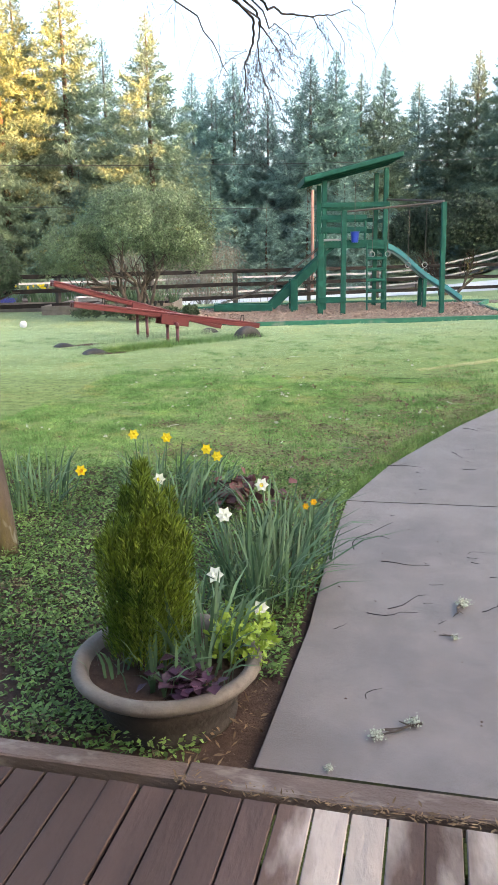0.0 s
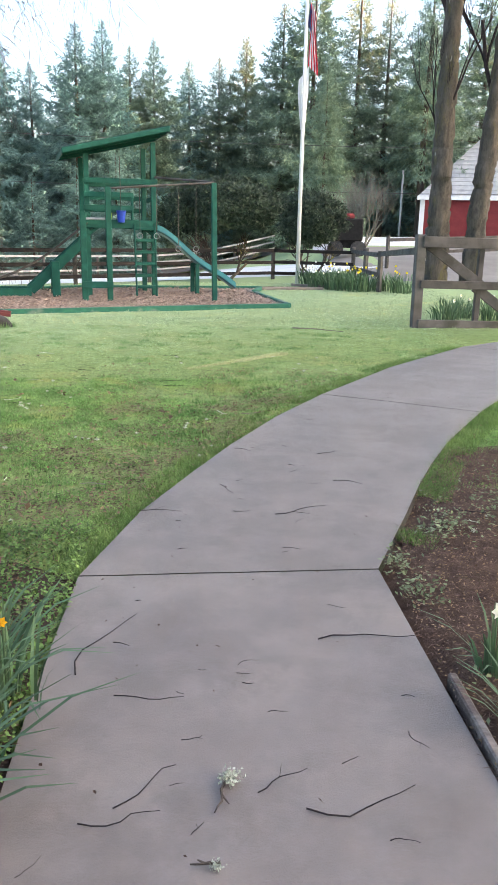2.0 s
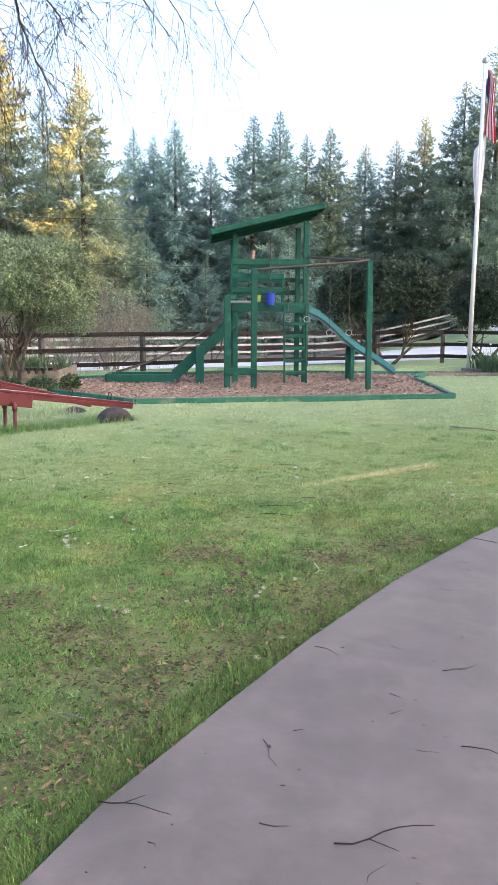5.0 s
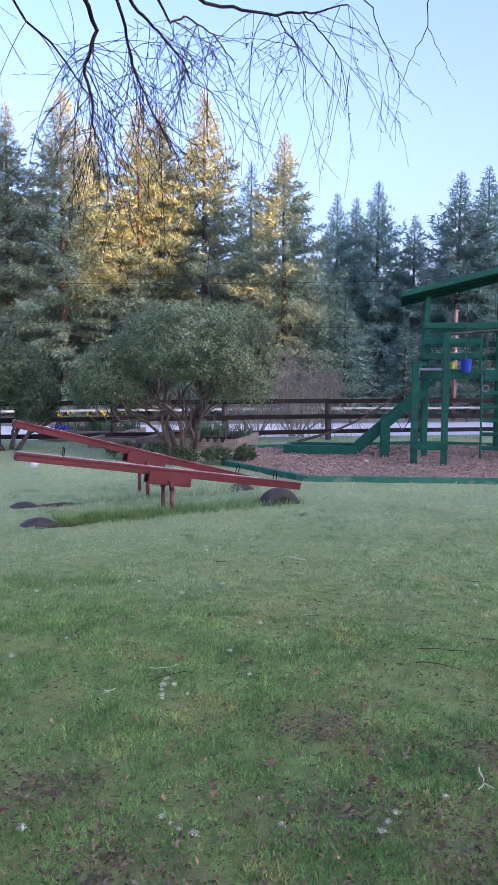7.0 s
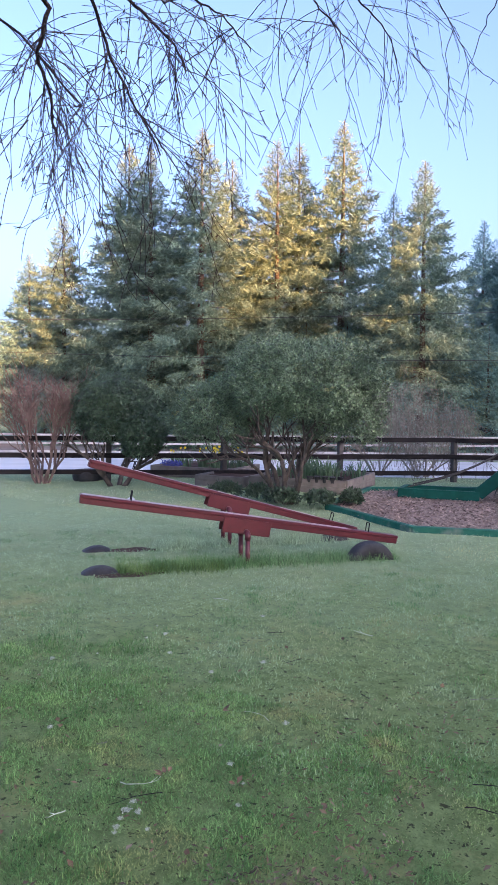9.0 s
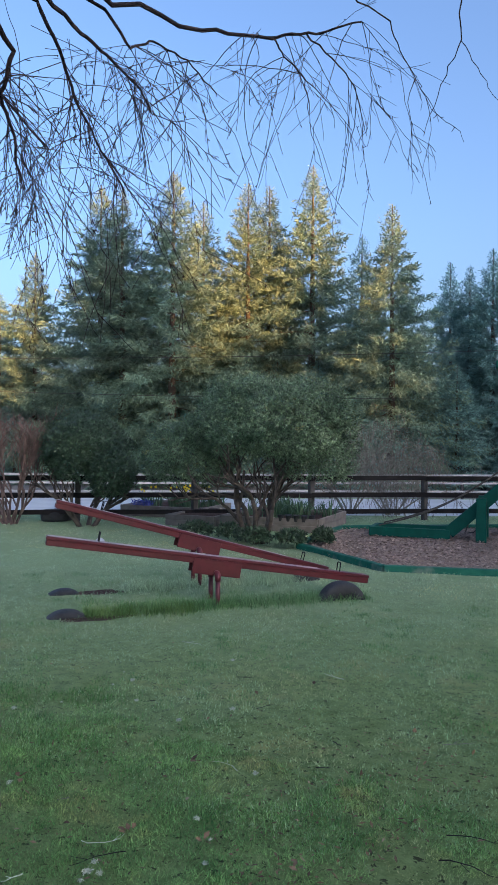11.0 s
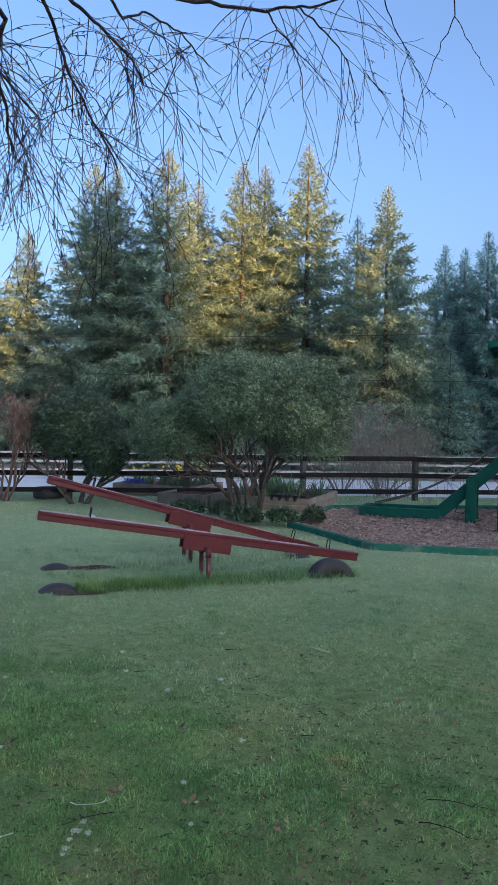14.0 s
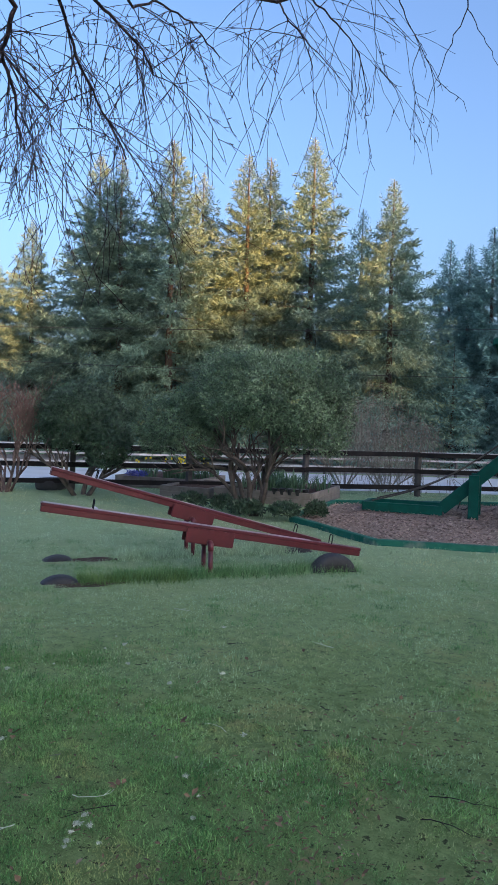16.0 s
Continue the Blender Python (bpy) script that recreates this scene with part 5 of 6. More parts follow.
TREES = [
    (3, -38.5, 35.5, 10.5, 1.1), (2, -36.1, 36.2, 12.8, 0.9), (0, -32.1, 37.7, 16.5, 1.05), (1, -29.8, 37.1, 15.8, 1.1), (0, -26.4, 37.5, 16.2, 1.05),
    (1, -27.6, 41.7, 15.8, 1.0), (0, -24.3, 41.6, 16.3, 0.95), (1, -24.4, 44.0, 16.8, 1.1), (0, -21.2, 43.6, 17.3, 1.0), (4, -23.6, 54.8, 16.2, 1.0),
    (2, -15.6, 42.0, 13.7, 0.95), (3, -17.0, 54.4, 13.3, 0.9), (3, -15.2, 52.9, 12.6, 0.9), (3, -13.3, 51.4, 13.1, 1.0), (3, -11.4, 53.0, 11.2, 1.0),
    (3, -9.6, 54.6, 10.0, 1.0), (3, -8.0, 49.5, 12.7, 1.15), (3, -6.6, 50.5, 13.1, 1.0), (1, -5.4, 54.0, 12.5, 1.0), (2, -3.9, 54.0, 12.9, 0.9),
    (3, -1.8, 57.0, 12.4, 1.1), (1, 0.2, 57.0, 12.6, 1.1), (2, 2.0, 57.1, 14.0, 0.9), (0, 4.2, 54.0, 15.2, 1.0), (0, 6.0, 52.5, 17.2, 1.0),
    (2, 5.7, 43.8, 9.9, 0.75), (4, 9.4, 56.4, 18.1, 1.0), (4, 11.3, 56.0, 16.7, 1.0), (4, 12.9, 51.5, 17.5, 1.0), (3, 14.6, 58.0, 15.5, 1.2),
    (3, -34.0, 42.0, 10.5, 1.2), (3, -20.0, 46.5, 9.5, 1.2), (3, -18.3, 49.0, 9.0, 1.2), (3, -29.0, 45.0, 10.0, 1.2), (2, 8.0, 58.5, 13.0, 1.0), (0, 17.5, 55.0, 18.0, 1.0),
]
for row in TREES:
    plant(*row)
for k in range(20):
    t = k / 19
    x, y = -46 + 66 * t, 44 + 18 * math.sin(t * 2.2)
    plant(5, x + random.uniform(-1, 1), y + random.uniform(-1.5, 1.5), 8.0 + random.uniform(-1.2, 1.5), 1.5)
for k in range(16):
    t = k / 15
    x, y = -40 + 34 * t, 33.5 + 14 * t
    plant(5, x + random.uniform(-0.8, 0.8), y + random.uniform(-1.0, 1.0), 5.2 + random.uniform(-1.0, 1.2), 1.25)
# unseen tall far stand added behind the walker to lay shade over the garden
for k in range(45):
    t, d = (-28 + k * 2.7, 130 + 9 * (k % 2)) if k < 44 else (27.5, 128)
    # heights set where the shadow edge crosses the firs beyond the arena
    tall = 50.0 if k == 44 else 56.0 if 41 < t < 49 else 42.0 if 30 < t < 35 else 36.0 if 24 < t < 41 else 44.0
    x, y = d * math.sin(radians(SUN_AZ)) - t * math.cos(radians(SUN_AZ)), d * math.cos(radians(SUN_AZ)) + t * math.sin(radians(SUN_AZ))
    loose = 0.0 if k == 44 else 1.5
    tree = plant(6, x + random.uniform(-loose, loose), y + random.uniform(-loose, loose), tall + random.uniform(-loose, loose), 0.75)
    tagged(tree, "unseen tall fir added behind the deck to shade the garden", group="firs behind the deck")


# ---- broadleaf shrubs ----
def branching(net, start, way, length, radius, depth, tips, spread=0.6, lift=0.15, n=5, kids=(2, 4), wild=0.16):
    pts, p, d = [Vector(start)], Vector(start), Vector(way).normalized()
    steps = 4
    for _ in range(steps):
        d = (d + Vector((random.gauss(0, wild), random.gauss(0, wild), random.gauss(lift * 0.3, wild * 0.75)))).normalized()
        p = p + d * (length / steps)
        pts.append(p.copy())
    net.tube(pts, radius, radius * 0.62, n)
    if depth == 0:
        tips.append((pts[-1].copy(), d.copy()))
        return
    for _ in range(random.randint(*kids)):
        q = d.orthogonal().normalized()
        q.rotate(Matrix.Rotation(random.uniform(0, 6.283), 3, d))
        w = (d + q * random.uniform(spread * 0.5, spread * 1.3) + Vector((0, 0, lift))).normalized()
        branching(net, pts[random.randint(2, 4)], w, length * random.uniform(0.6, 0.85), radius * 0.6, depth - 1, tips, spread, lift, max(3, n - 1), kids, wild)


def crown_points(n, c, rad, seed, low=-1.0):
    """Points in the outer shell of a lumpy crown."""
    g = np.random.default_rng(seed)
    d = g.normal(size=(n * 2, 3))
    d /= np.linalg.norm(d, axis=1, keepdims=True)
    d = d[d[:, 2] > low][:n]
    lump = np.array([0.86 + 0.26 * noise.noise((x * 2.1 + seed, y * 2.1, z * 2.1)) + 0.12 * noise.noise((x * 6, y * 6 + seed, z * 6)) for x, y, z in d])
    s = lump * g.uniform(0.62, 1.0, len(d)) ** 0.5
    return np.array(c) + d * s[:, None] * np.array(rad), d


def shrub_with_leaves(name, loc, label, category, crowns, rosettes, leaf, mat, stems, stem_mat, seed, stem_len):
    random.seed(seed)
    t = thing(name, loc, label, category)
    for k in range(stems):
        net, tips = Net(), []
        a = 6.283 * k / stems + random.uniform(-0.4, 0.4)
        branching(net, (0.12 * math.cos(a), 0.12 * math.sin(a), -0.05), (math.cos(a) * 0.75, math.sin(a) * 0.75, 1.0), stem_len, 0.055, 3, tips, 0.7, 0.12, 7)
        net.part("stem", stem_mat, t, "", True)
    allv, allf, k = [], [], 0
    for c, rad, share, low in crowns:
        p, d = crown_points(int(rosettes * share), c, rad, seed, low)
        m = len(p)
        for j in range(6):
            w = unit(m) + d * 0.5 + [0, 0, 0.15]
            v, f = leaves_mesh(p, w, d + unit(m) * 0.4, rng.uniform(0.75, 1.25, m) * leaf[0], rng.uniform(0.8, 1.2, m) * leaf[1])
            allv.append(v)
            allf.append(f + k)
            k += len(v)
    np_part("foliage", np.concatenate(allv), np.concatenate(allf), mat, t)
    return t


shrub_with_leaves("rhododendron", (-6.5, 16.15, 0), "large spreading rhododendron with several bare stems", "shrub",
                  [((0.15, 0, 1.95), (1.70, 1.35, 0.98), 0.6, -0.7), ((-1.3, -0.2, 1.42), (1.0, 0.95, 0.72), 0.24, -0.75), ((0.95, 0.2, 1.6), (0.9, 0.9, 0.85), 0.16, -0.75)], 15500, (0.052, 0.018), "rhodo", 5, "shrub_bark", 21, 0.85)
shrub_with_leaves("evergreen_shrub", (-10.5, 16.1, 0), "dark dense evergreen shrub on a short trunk", "shrub",
                  [((-0.1, 0, 1.50), (1.02, 0.95, 0.80), 0.75, -0.85), ((0.75, -0.1, 1.05), (0.55, 0.5, 0.55), 0.25, -0.9)], 4600, (0.062, 0.026), "dark_leaf", 3, "shrub_bark", 22, 0.6)
shrub_with_leaves("yew_tree", (0.3, 25.4, gz(0.3, 25.4)), "low dark broad evergreen tree behind the arena fence", "tree",
                  [((0.1, 0, 2.15), (1.9, 1.4, 0.95), 0.8, -0.8), ((-1.3, 0, 1.9), (0.9, 0.8, 0.7), 0.2, -0.9)], 4200, (0.11, 0.042), "yew_leaf", 3, "bark", 23, 0.8)
shrub_with_leaves("yew_tree", (3.3, 28.5, gz(3.3, 28.5)), "dark evergreen tree beyond the flagpole", "tree",
                  [((0, 0, 1.9), (1.3, 1.2, 1.1), 1.0, -0.9)], 2600, (0.11, 0.042), "yew_leaf", 3, "bark", 24, 0.7)
for k, (x, y, w) in enumerate(((-6.9, 16.0, 0.35), (-6.3, 15.75, 0.35), (-5.7, 15.95, 0.3), (-5.35, 16.35, 0.22), (-7.6, 15.9, 0.35))):
    hedge = thing("low_shrub", (x, y, 0), "low dark green shrub at the foot of the rhododendron", "shrub", "low shrubs")
    p, d = crown_points(260, (0, 0, 0.13), (w, w * 0.8, 0.18), 30 + k, -0.3)
    v, f = leaves_mesh(np.repeat(p, 4, 0), unit(len(p) * 4) + [0, 0, 0.5], unit(len(p) * 4), rng.uniform(0.05, 0.09, len(p) * 4), rng.uniform(0.02, 0.035, len(p) * 4))
    np_part("foliage", v, f, "dark_leaf", hedge)


def bare_shrub(name, loc, label, mat, stems, length, seed, lift, spread, r=0.03, depth=4, tilt=0.45, weep=0.0, kids=(2, 4)):
    random.seed(seed)
    t = thing(name, loc, label, "shrub")
    for k in range(stems):
        net, tips = Net(), []
        a = 6.283 * k / stems + random.uniform(-0.5, 0.5)
        branching(net, (0.1 * math.cos(a), 0.1 * math.sin(a), -0.05), (math.cos(a) * tilt, math.sin(a) * tilt, 1.0), length, r, depth, tips, spread, lift, 5, kids)
        for p, d in tips:
            if random.random() < 0.8:
                q = p + d * 0.2 + Vector((random.gauss(0, 0.08), random.gauss(0, 0.08), -weep * 0.4))
                net.tube([p, q, q + Vector((random.gauss(0, 0.06), random.gauss(0, 0.06), 0.1 - weep))], 0.007, 0.004, 3)
        net.part("branch", mat, t)
    return t


bare_shrub("bare_shrub", (-11.95, 15.4, 0), "leafless reddish twiggy shrub", "red_twig", 9, 0.86, 41, 0.25, 0.42)
bare_shrub("weeping_shrub", (-7.0, 22.8, gz(-7.0, 22.8)), "leafless grey weeping shrub behind the arena fence", "grey_twig", 8, 0.98, 42, -0.01, 0.62, 0.024, 5, 0.6, weep=0.45, kids=(2, 3))
bare_shrub("weeping_shrub", (-8.1, 22.6, gz(-8.1, 22.6)), "leafless grey twiggy shrub behind the arena fence", "grey_twig", 7, 1.02, 45, 0.02, 0.6, 0.024, 5, 0.5, weep=0.4, kids=(2, 3))
bare_shrub("bare_tree", (7.0, 38.5, gz(7, 38.5)), "small leafless grey-brown tree beyond the lane", "grey_twig", 6, 1.35, 43, 0.2, 0.5, 0.05, weep=0.0)


# ---- big mossy trunks by the gate ----
def big_tree(loc, pts, r0, limbs, seed, label):
    random.seed(seed)
    t = thing("maple_tree", loc, label, "tree")
    net = Net()
    k = len(pts) - 1
    fine = []
    for (a, b) in zip(pts, pts[1:]):
        fine += [Vector(a).lerp(Vector(b), s) + Vector((random.gauss(0, 0.015), random.gauss(0, 0.015), 0)) for s in np.arange(0, 1, 0.05)]
    fine.append(Vector(pts[-1]))
    radii = [r0 * (1.35 if i == 0 else 1.0 - 0.55 * i / len(fine)) * random.uniform(0.96, 1.04) for i in range(len(fine))]
    tv, tf = tube_data(fine, radii, 40)
    tv = [c + (v - c) * (1 + 0.14 * noise.noise((v.x * 4, v.y * 4, v.z * 1.1)) + 0.10 * noise.noise((v.x * 9, v.y * 9, v.z * 2.2)) + 0.09 * noise.noise((v.x * 20, v.y * 20, v.z * 4))) for v, c in zip(tv, [q for q in fine for _ in range(40)])]
    net.add(tv, tf)
    net.part("trunk", "maple_bark", t, "rough grey-brown bark with moss", True)
    for z, way, ln, r in limbs:
        net, tips = Net(), []
        p = min(fine, key=lambda q: abs(q.z - z))
        branching(net, p, way, ln, r, 4, tips, 0.38, 0.22, 6, (2, 4), 0.08)
        net.part("limb", "twig", t, "bare dark limb")
    return t


big_tree((6.75, 25.0, 0), [(0, 0, -0.1), (-0.05, 0, 2), (-0.12, 0, 4), (-0.1, 0, 7), (-0.15, 0.1, 11), (-0.2, 0.1, 15)], 0.37,
         [(3.6, (-0.35, 0.3, 1.6), 1.5, 0.035), (4.6, (0.3, -0.3, 1.6), 1.7, 0.04), (6.2, (-0.3, 0.3, 1.5), 2.0, 0.06), (7.5, (0.5, -0.2, 1.3), 2.2, 0.08), (9.0, (-0.7, 0, 1.0), 2.0, 0.07), (11.0, (0.6, 0.2, 1.0), 2.0, 0.07)], 51, "tall bare maple with a thick mossy trunk")
big_tree((7.75, 24.8, 0), [(0, 0, -0.1), (0.05, 0, 2), (0.2, 0, 4), (0.3, 0, 6), (0.4, 0.1, 10), (0.6, 0.1, 15)], 0.33,
         [(3.2, (0.8, 0.1, 1.2), 2.2, 0.08), (5.0, (-0.4, 0.2, 1.4), 2.4, 0.07), (7.0, (0.6, -0.2, 1.3), 2.2, 0.08), (9.0, (-0.7, 0, 1.2), 2.0, 0.07)], 52, "bare maple leaning outwards, with rough bark")

# ---- barn red house beyond the lane ----
house = thing("house", (12.3, 48.6, -0.95), "red clapboard house with white trim and grey shingle roof", "house", rz=-15)
bm = bmesh.new()
box(bm, (5.5, 3.5, 2.25), (11, 7, 4.7), bevel=0)
part("wall", bm, "barn_red", house)
for k in range(22):
    bm = bmesh.new()
    beam(bm, (0, -0.012, 0.2 + k * 0.2), (11, -0.012, 0.2 + k * 0.2), 0.025, 0.02, 0)
    part("board", bm, "barn_red", house)
for x in (0.02, 10.98):
    bm = bmesh.new()
    box(bm, (x, -0.03, 2.25), (0.28, 0.06, 4.7))
    part("corner_trim", bm, "white_paint", house)
bm = bmesh.new()
box(bm, (5.5, -0.31, 4.58), (11.6, 0.06, 0.24))
part("fascia", bm, "white_paint", house)
bm = bmesh.new()
vs = [bm.verts.new(p) for p in ((-0.3, -0.35, 4.65), (11.3, -0.35, 4.65), (11.6, 7.55, 4.65), (-0.6, 7.55, 4.65), (3.2, 3.5, 8.2), (8.0, 3.5, 8.2))]
for q in ((0, 1, 5, 4), (1, 2, 5), (2, 3, 4, 5), (3, 0, 4), (3, 2, 1, 0)):
    bm.faces.new([vs[i] for i in q])
roof = part("roof", bm, "shingle", house, "grey shingle hip roof")
for k in range(14):
    t = (k + 0.5) / 14
    bm = bmesh.new()
    a, b = Vector((-0.3, -0.35, 4.65)).lerp(Vector((3.2, 3.5, 8.2)), t), Vector((11.3, -0.35, 4.65)).lerp(Vector((8.0, 3.5, 8.2)), t)
    beam(bm, a + Vector((0, -0.01, 0.015)), b + Vector((0, -0.01, 0.015)), 0.05, 0.03, 0)
    part("shingle_course", bm, "shingle", roof)
# ---- lane clutter ----
bm = bmesh.new()
tube(bm, [(0, 0, -0.1), (0, 0, 6.3)], 0.09, 0.06, 8)
tagged(part("utility_post", bm, "pale_rail", None, "", True, (11.5, 50.6, -1)), "slim grey utility post by the lane", "post")
bm = bmesh.new()
tube(bm, [(0, 0, -0.2), (0.02, 0, 2.8), (0, 0, 5.6)], 0.095, 0.08, 12)
tagged(part("utility_pole", bm, "copper_pole", None, "", True, (-7.0, 44.0, gz(-7.0, 44.0))), "reddish wooden utility pole before the far firs", "pole")
tank = thing("black_trailer", (5.7, 35.8, gz(5.7, 35.8)), "black box trailer parked by the lane with a red lamp", "trailer")
bm = bmesh.new()
box(bm, (0, 0, 1.15), (1.35, 1.0, 0.95), bevel=0.06)
part("body", bm, "dark_metal", tank)
bm = bmesh.new()
box(bm, (0.15, 0, 1.72), (0.35, 0.35, 0.24), bevel=0.05)
part("lamp", bm, "barn_red", tank, "red lamp housing")
for x in (-0.5, 0.5):
    bm = bmesh.new()
    tube(bm, [(x, -0.55, 0.36), (x, -0.35, 0.36)], 0.34, n=18)
    part("wheel", bm, "rubber", tank)
bm = bmesh.new()
box(bm, (0, 0, 0.55), (1.2, 0.7, 0.30), bevel=0.03)
part("chassis", bm, "dark_metal", tank)
car = thing("car", (-13.8, 46.5, gz(-13.8, 46.5)), "white car parked under the firs", "car", rz=35)
bm = bmesh.new()
box(bm, (0, 0, 0.62), (4.2, 1.7, 0.65), bevel=0.18)
part("body", bm, "car_white", car)
bm = bmesh.new()
box(bm, (-0.2, 0, 1.15), (2.2, 1.45, 0.55), bevel=0.22)
part("cabin", bm, "window_glass", car)
for x in (-1.3, 1.3):
    for y in (-0.78, 0.78):
        bm = bmesh.new()
        tube(bm, [(x, y - 0.1, 0.32), (x, y + 0.1, 0.32)], 0.32, n=18)
        part("wheel", bm, "rubber", car)
for k, (z0, z1, y0, y1) in enumerate(((6.1, 6.9, 30, 46), (4.4, 4.6, 30, 46))):
    bm = bmesh.new()
    pts = [Vector((-40, y0, z0)).lerp(Vector((40, y1, z1)), t) - Vector((0, 0, 1.2 * math.sin(math.pi * t))) for t in np.linspace(0, 1, 30)]
    tube(bm, pts, 0.013, n=4)
    tagged(part("power_line", bm, "cable"), "thin overhead power line across the trees", "power line", "power lines")

# ---- birch over the lawn ----
random.seed(77)
birch = thing("birch_tree", (-2.27, 3.36, 0), "leaning birch whose bare twigs hang over the lawn", "tree")
net = Net()
net.tube([(0.15, -0.11, -0.1), (0.07, -0.07, 0.5), (-0.27, 0.06, 1.4), (-0.75, 0.5, 2.8), (-0.8, 1.1, 4.2), (-0.7, 1.6, 6.0)], 0.085, 0.05, 12)
net.part("trunk", "bark", birch, "rough mossy birch trunk", True)


def twig(net, p, d, length, r, sag, kids):
    """A thin hanging twig with kinks at its buds, and shorter ones off it."""
    pts = [Vector(p)]
    d = Vector(d).normalized()
    n = max(4, int(length / 0.055))
    for k in range(n):
        jerk = 0.20 if k % 3 == 0 else 0.06
        d = (d + Vector((random.gauss(0, jerk), random.gauss(0, jerk), random.gauss(-sag, jerk * 0.7)))).normalized()
        pts.append(pts[-1] + d * length / n)
    net.tube(pts, r, 0.0011, 4)
    for _ in range(kids):
        k = random.randint(1, n - 1)
        e = (pts[k] - pts[k - 1]).normalized()
        q = e.orthogonal().normalized()
        q.rotate(Matrix.Rotation(random.uniform(0, 6.283), 3, e))
        twig(net, pts[k], e + q * random.uniform(0.35, 1.0), length * random.uniform(0.15, 0.5), max(0.0012, r * 0.62), sag * 0.6, max(0, kids - 3))
    for q in pts[2::3]:
        if random.random() < 0.5:
            net.tube([q, q + Vector((random.gauss(0, 0.008), random.gauss(0, 0.008), random.gauss(-0.008, 0.008)))], 0.0028, 0.0014, 3)


CROTCH = (-2.88, 4.6, 4.3)
BIRCH_LIMBS = [
    ([CROTCH, (-2.6, 6.2, 4.05), (-1.79, 7.8, 3.66), (-1.67, 8.44, 3.74), (-1.47, 8.77, 3.79), (-1.3, 8.92, 3.83), (-1.13, 9.09, 3.91)], 0.018, 0.005, 13, 0.62, 4, 0.55),
    ([(-1.47, 8.77, 3.79), (-1.42, 8.8, 3.69), (-1.33, 8.85, 3.57), (-1.32, 8.88, 3.4)], 0.006, 0.002, 6, 0.42, 3, 0.2),
    ([(-1.35, 8.89, 3.83), (-1.23, 9.03, 3.69), (-1.18, 9.11, 3.6), (-1.17, 9.21, 3.4)], 0.006, 0.002, 6, 0.40, 3, 0.2),
    ([CROTCH, (-2.5, 6.0, 3.95), (-1.79, 7.53, 3.54), (-1.79, 7.77, 3.47), (-1.74, 7.87, 3.4), (-1.67, 8.01, 3.29), (-1.66, 8.07, 3.2)], 0.016, 0.004, 13, 0.5, 4, 0.55),
    ([CROTCH, (-2.45, 5.8, 3.9), (-1.74, 7.49, 3.46), (-1.81, 7.69, 3.32), (-1.82, 7.77, 3.18), (-1.8, 7.86, 3.06), (-1.73, 7.98, 2.82)], 0.013, 0.004, 24, 0.40, 4, 0.5),
    ([CROTCH, (-2.5, 5.9, 3.8), (-1.74, 7.18, 3.39), (-1.79, 7.42, 3.25), (-1.87, 7.42, 3.1), (-1.89, 7.5, 2.96), (-1.91, 7.55, 2.8)], 0.018, 0.005, 27, 0.43, 4, 0.5),
    ([CROTCH, (-2.6, 6.2, 3.9), (-1.81, 7.93, 3.65), (-1.78, 8.06, 3.52), (-1.75, 8.18, 3.6), (-1.65, 8.31, 3.53), (-1.58, 8.44, 3.41)], 0.012, 0.003, 14, 0.5, 4, 0.5),
    ([CROTCH, (-2.9, 6.2, 3.9), (-2.3, 7.4, 3.5), (-2.15, 7.9, 3.1)], 0.016, 0.004, 14, 0.5, 4, 0.5),
    ([CROTCH, (-2.3, 6.6, 4.3), (-1.12, 8.82, 3.97), (-0.97, 9.07, 3.85), (-0.93, 9.17, 3.7), (-0.84, 9.32, 3.47)], 0.008, 0.0015, 4, 0.3, 1, 0.8),
    ([CROTCH, (-2.0, 6.6, 4.6), (-0.65, 9.2, 4.05), (-0.69, 9.34, 3.8), (-0.81, 9.39, 3.62), (-0.93, 9.44, 3.39)], 0.007, 0.0015, 0, 0.15, 0, 0.85),
    ([(-0.69, 9.34, 3.8), (-0.62, 9.44, 3.65), (-0.54, 9.54, 3.48)], 0.0028, 0.0013, 0, 0.2, 0, 0.5),
]
for pts, r0, r1, count, length, kids, start in BIRCH_LIMBS:
    pts = [Vector(q) - Vector((-2.27, 3.36, 0)) for q in pts]
    fine = [Vector(a).lerp(Vector(b), t) + Vector((random.gauss(0, 1), random.gauss(0, 1), random.gauss(0, 1))) * (0.018 * (b - a).length) for a, b in zip(pts, pts[1:]) for t in (0, 0.2, 0.4, 0.6, 0.8)] + [pts[-1]]
    net = Net()
    net.tube(fine, r0 * 0.85, r1 * 0.9, 7)
    limb = net.part("limb", "twig", birch, "dark bare limb")
    for _ in range(int(count * 1.2)):
        net = Net()
        k = random.randint(int((len(fine) - 1) * start), len(fine) - 1)
        w = Vector((random.gauss(0.05, 0.55), random.gauss(0.15, 0.55), random.gauss(-0.55, 0.45)))
        twig(net, fine[k], w, length * random.uniform(0.6, 2.0), random.uniform(0.0015, 0.0027), 0.10, random.randint(max(0, kids - 2), kids + 1))
        net.part("hanging_twig", "twig", limb)

# ---- fallen twigs and litter ----
random.seed(5)


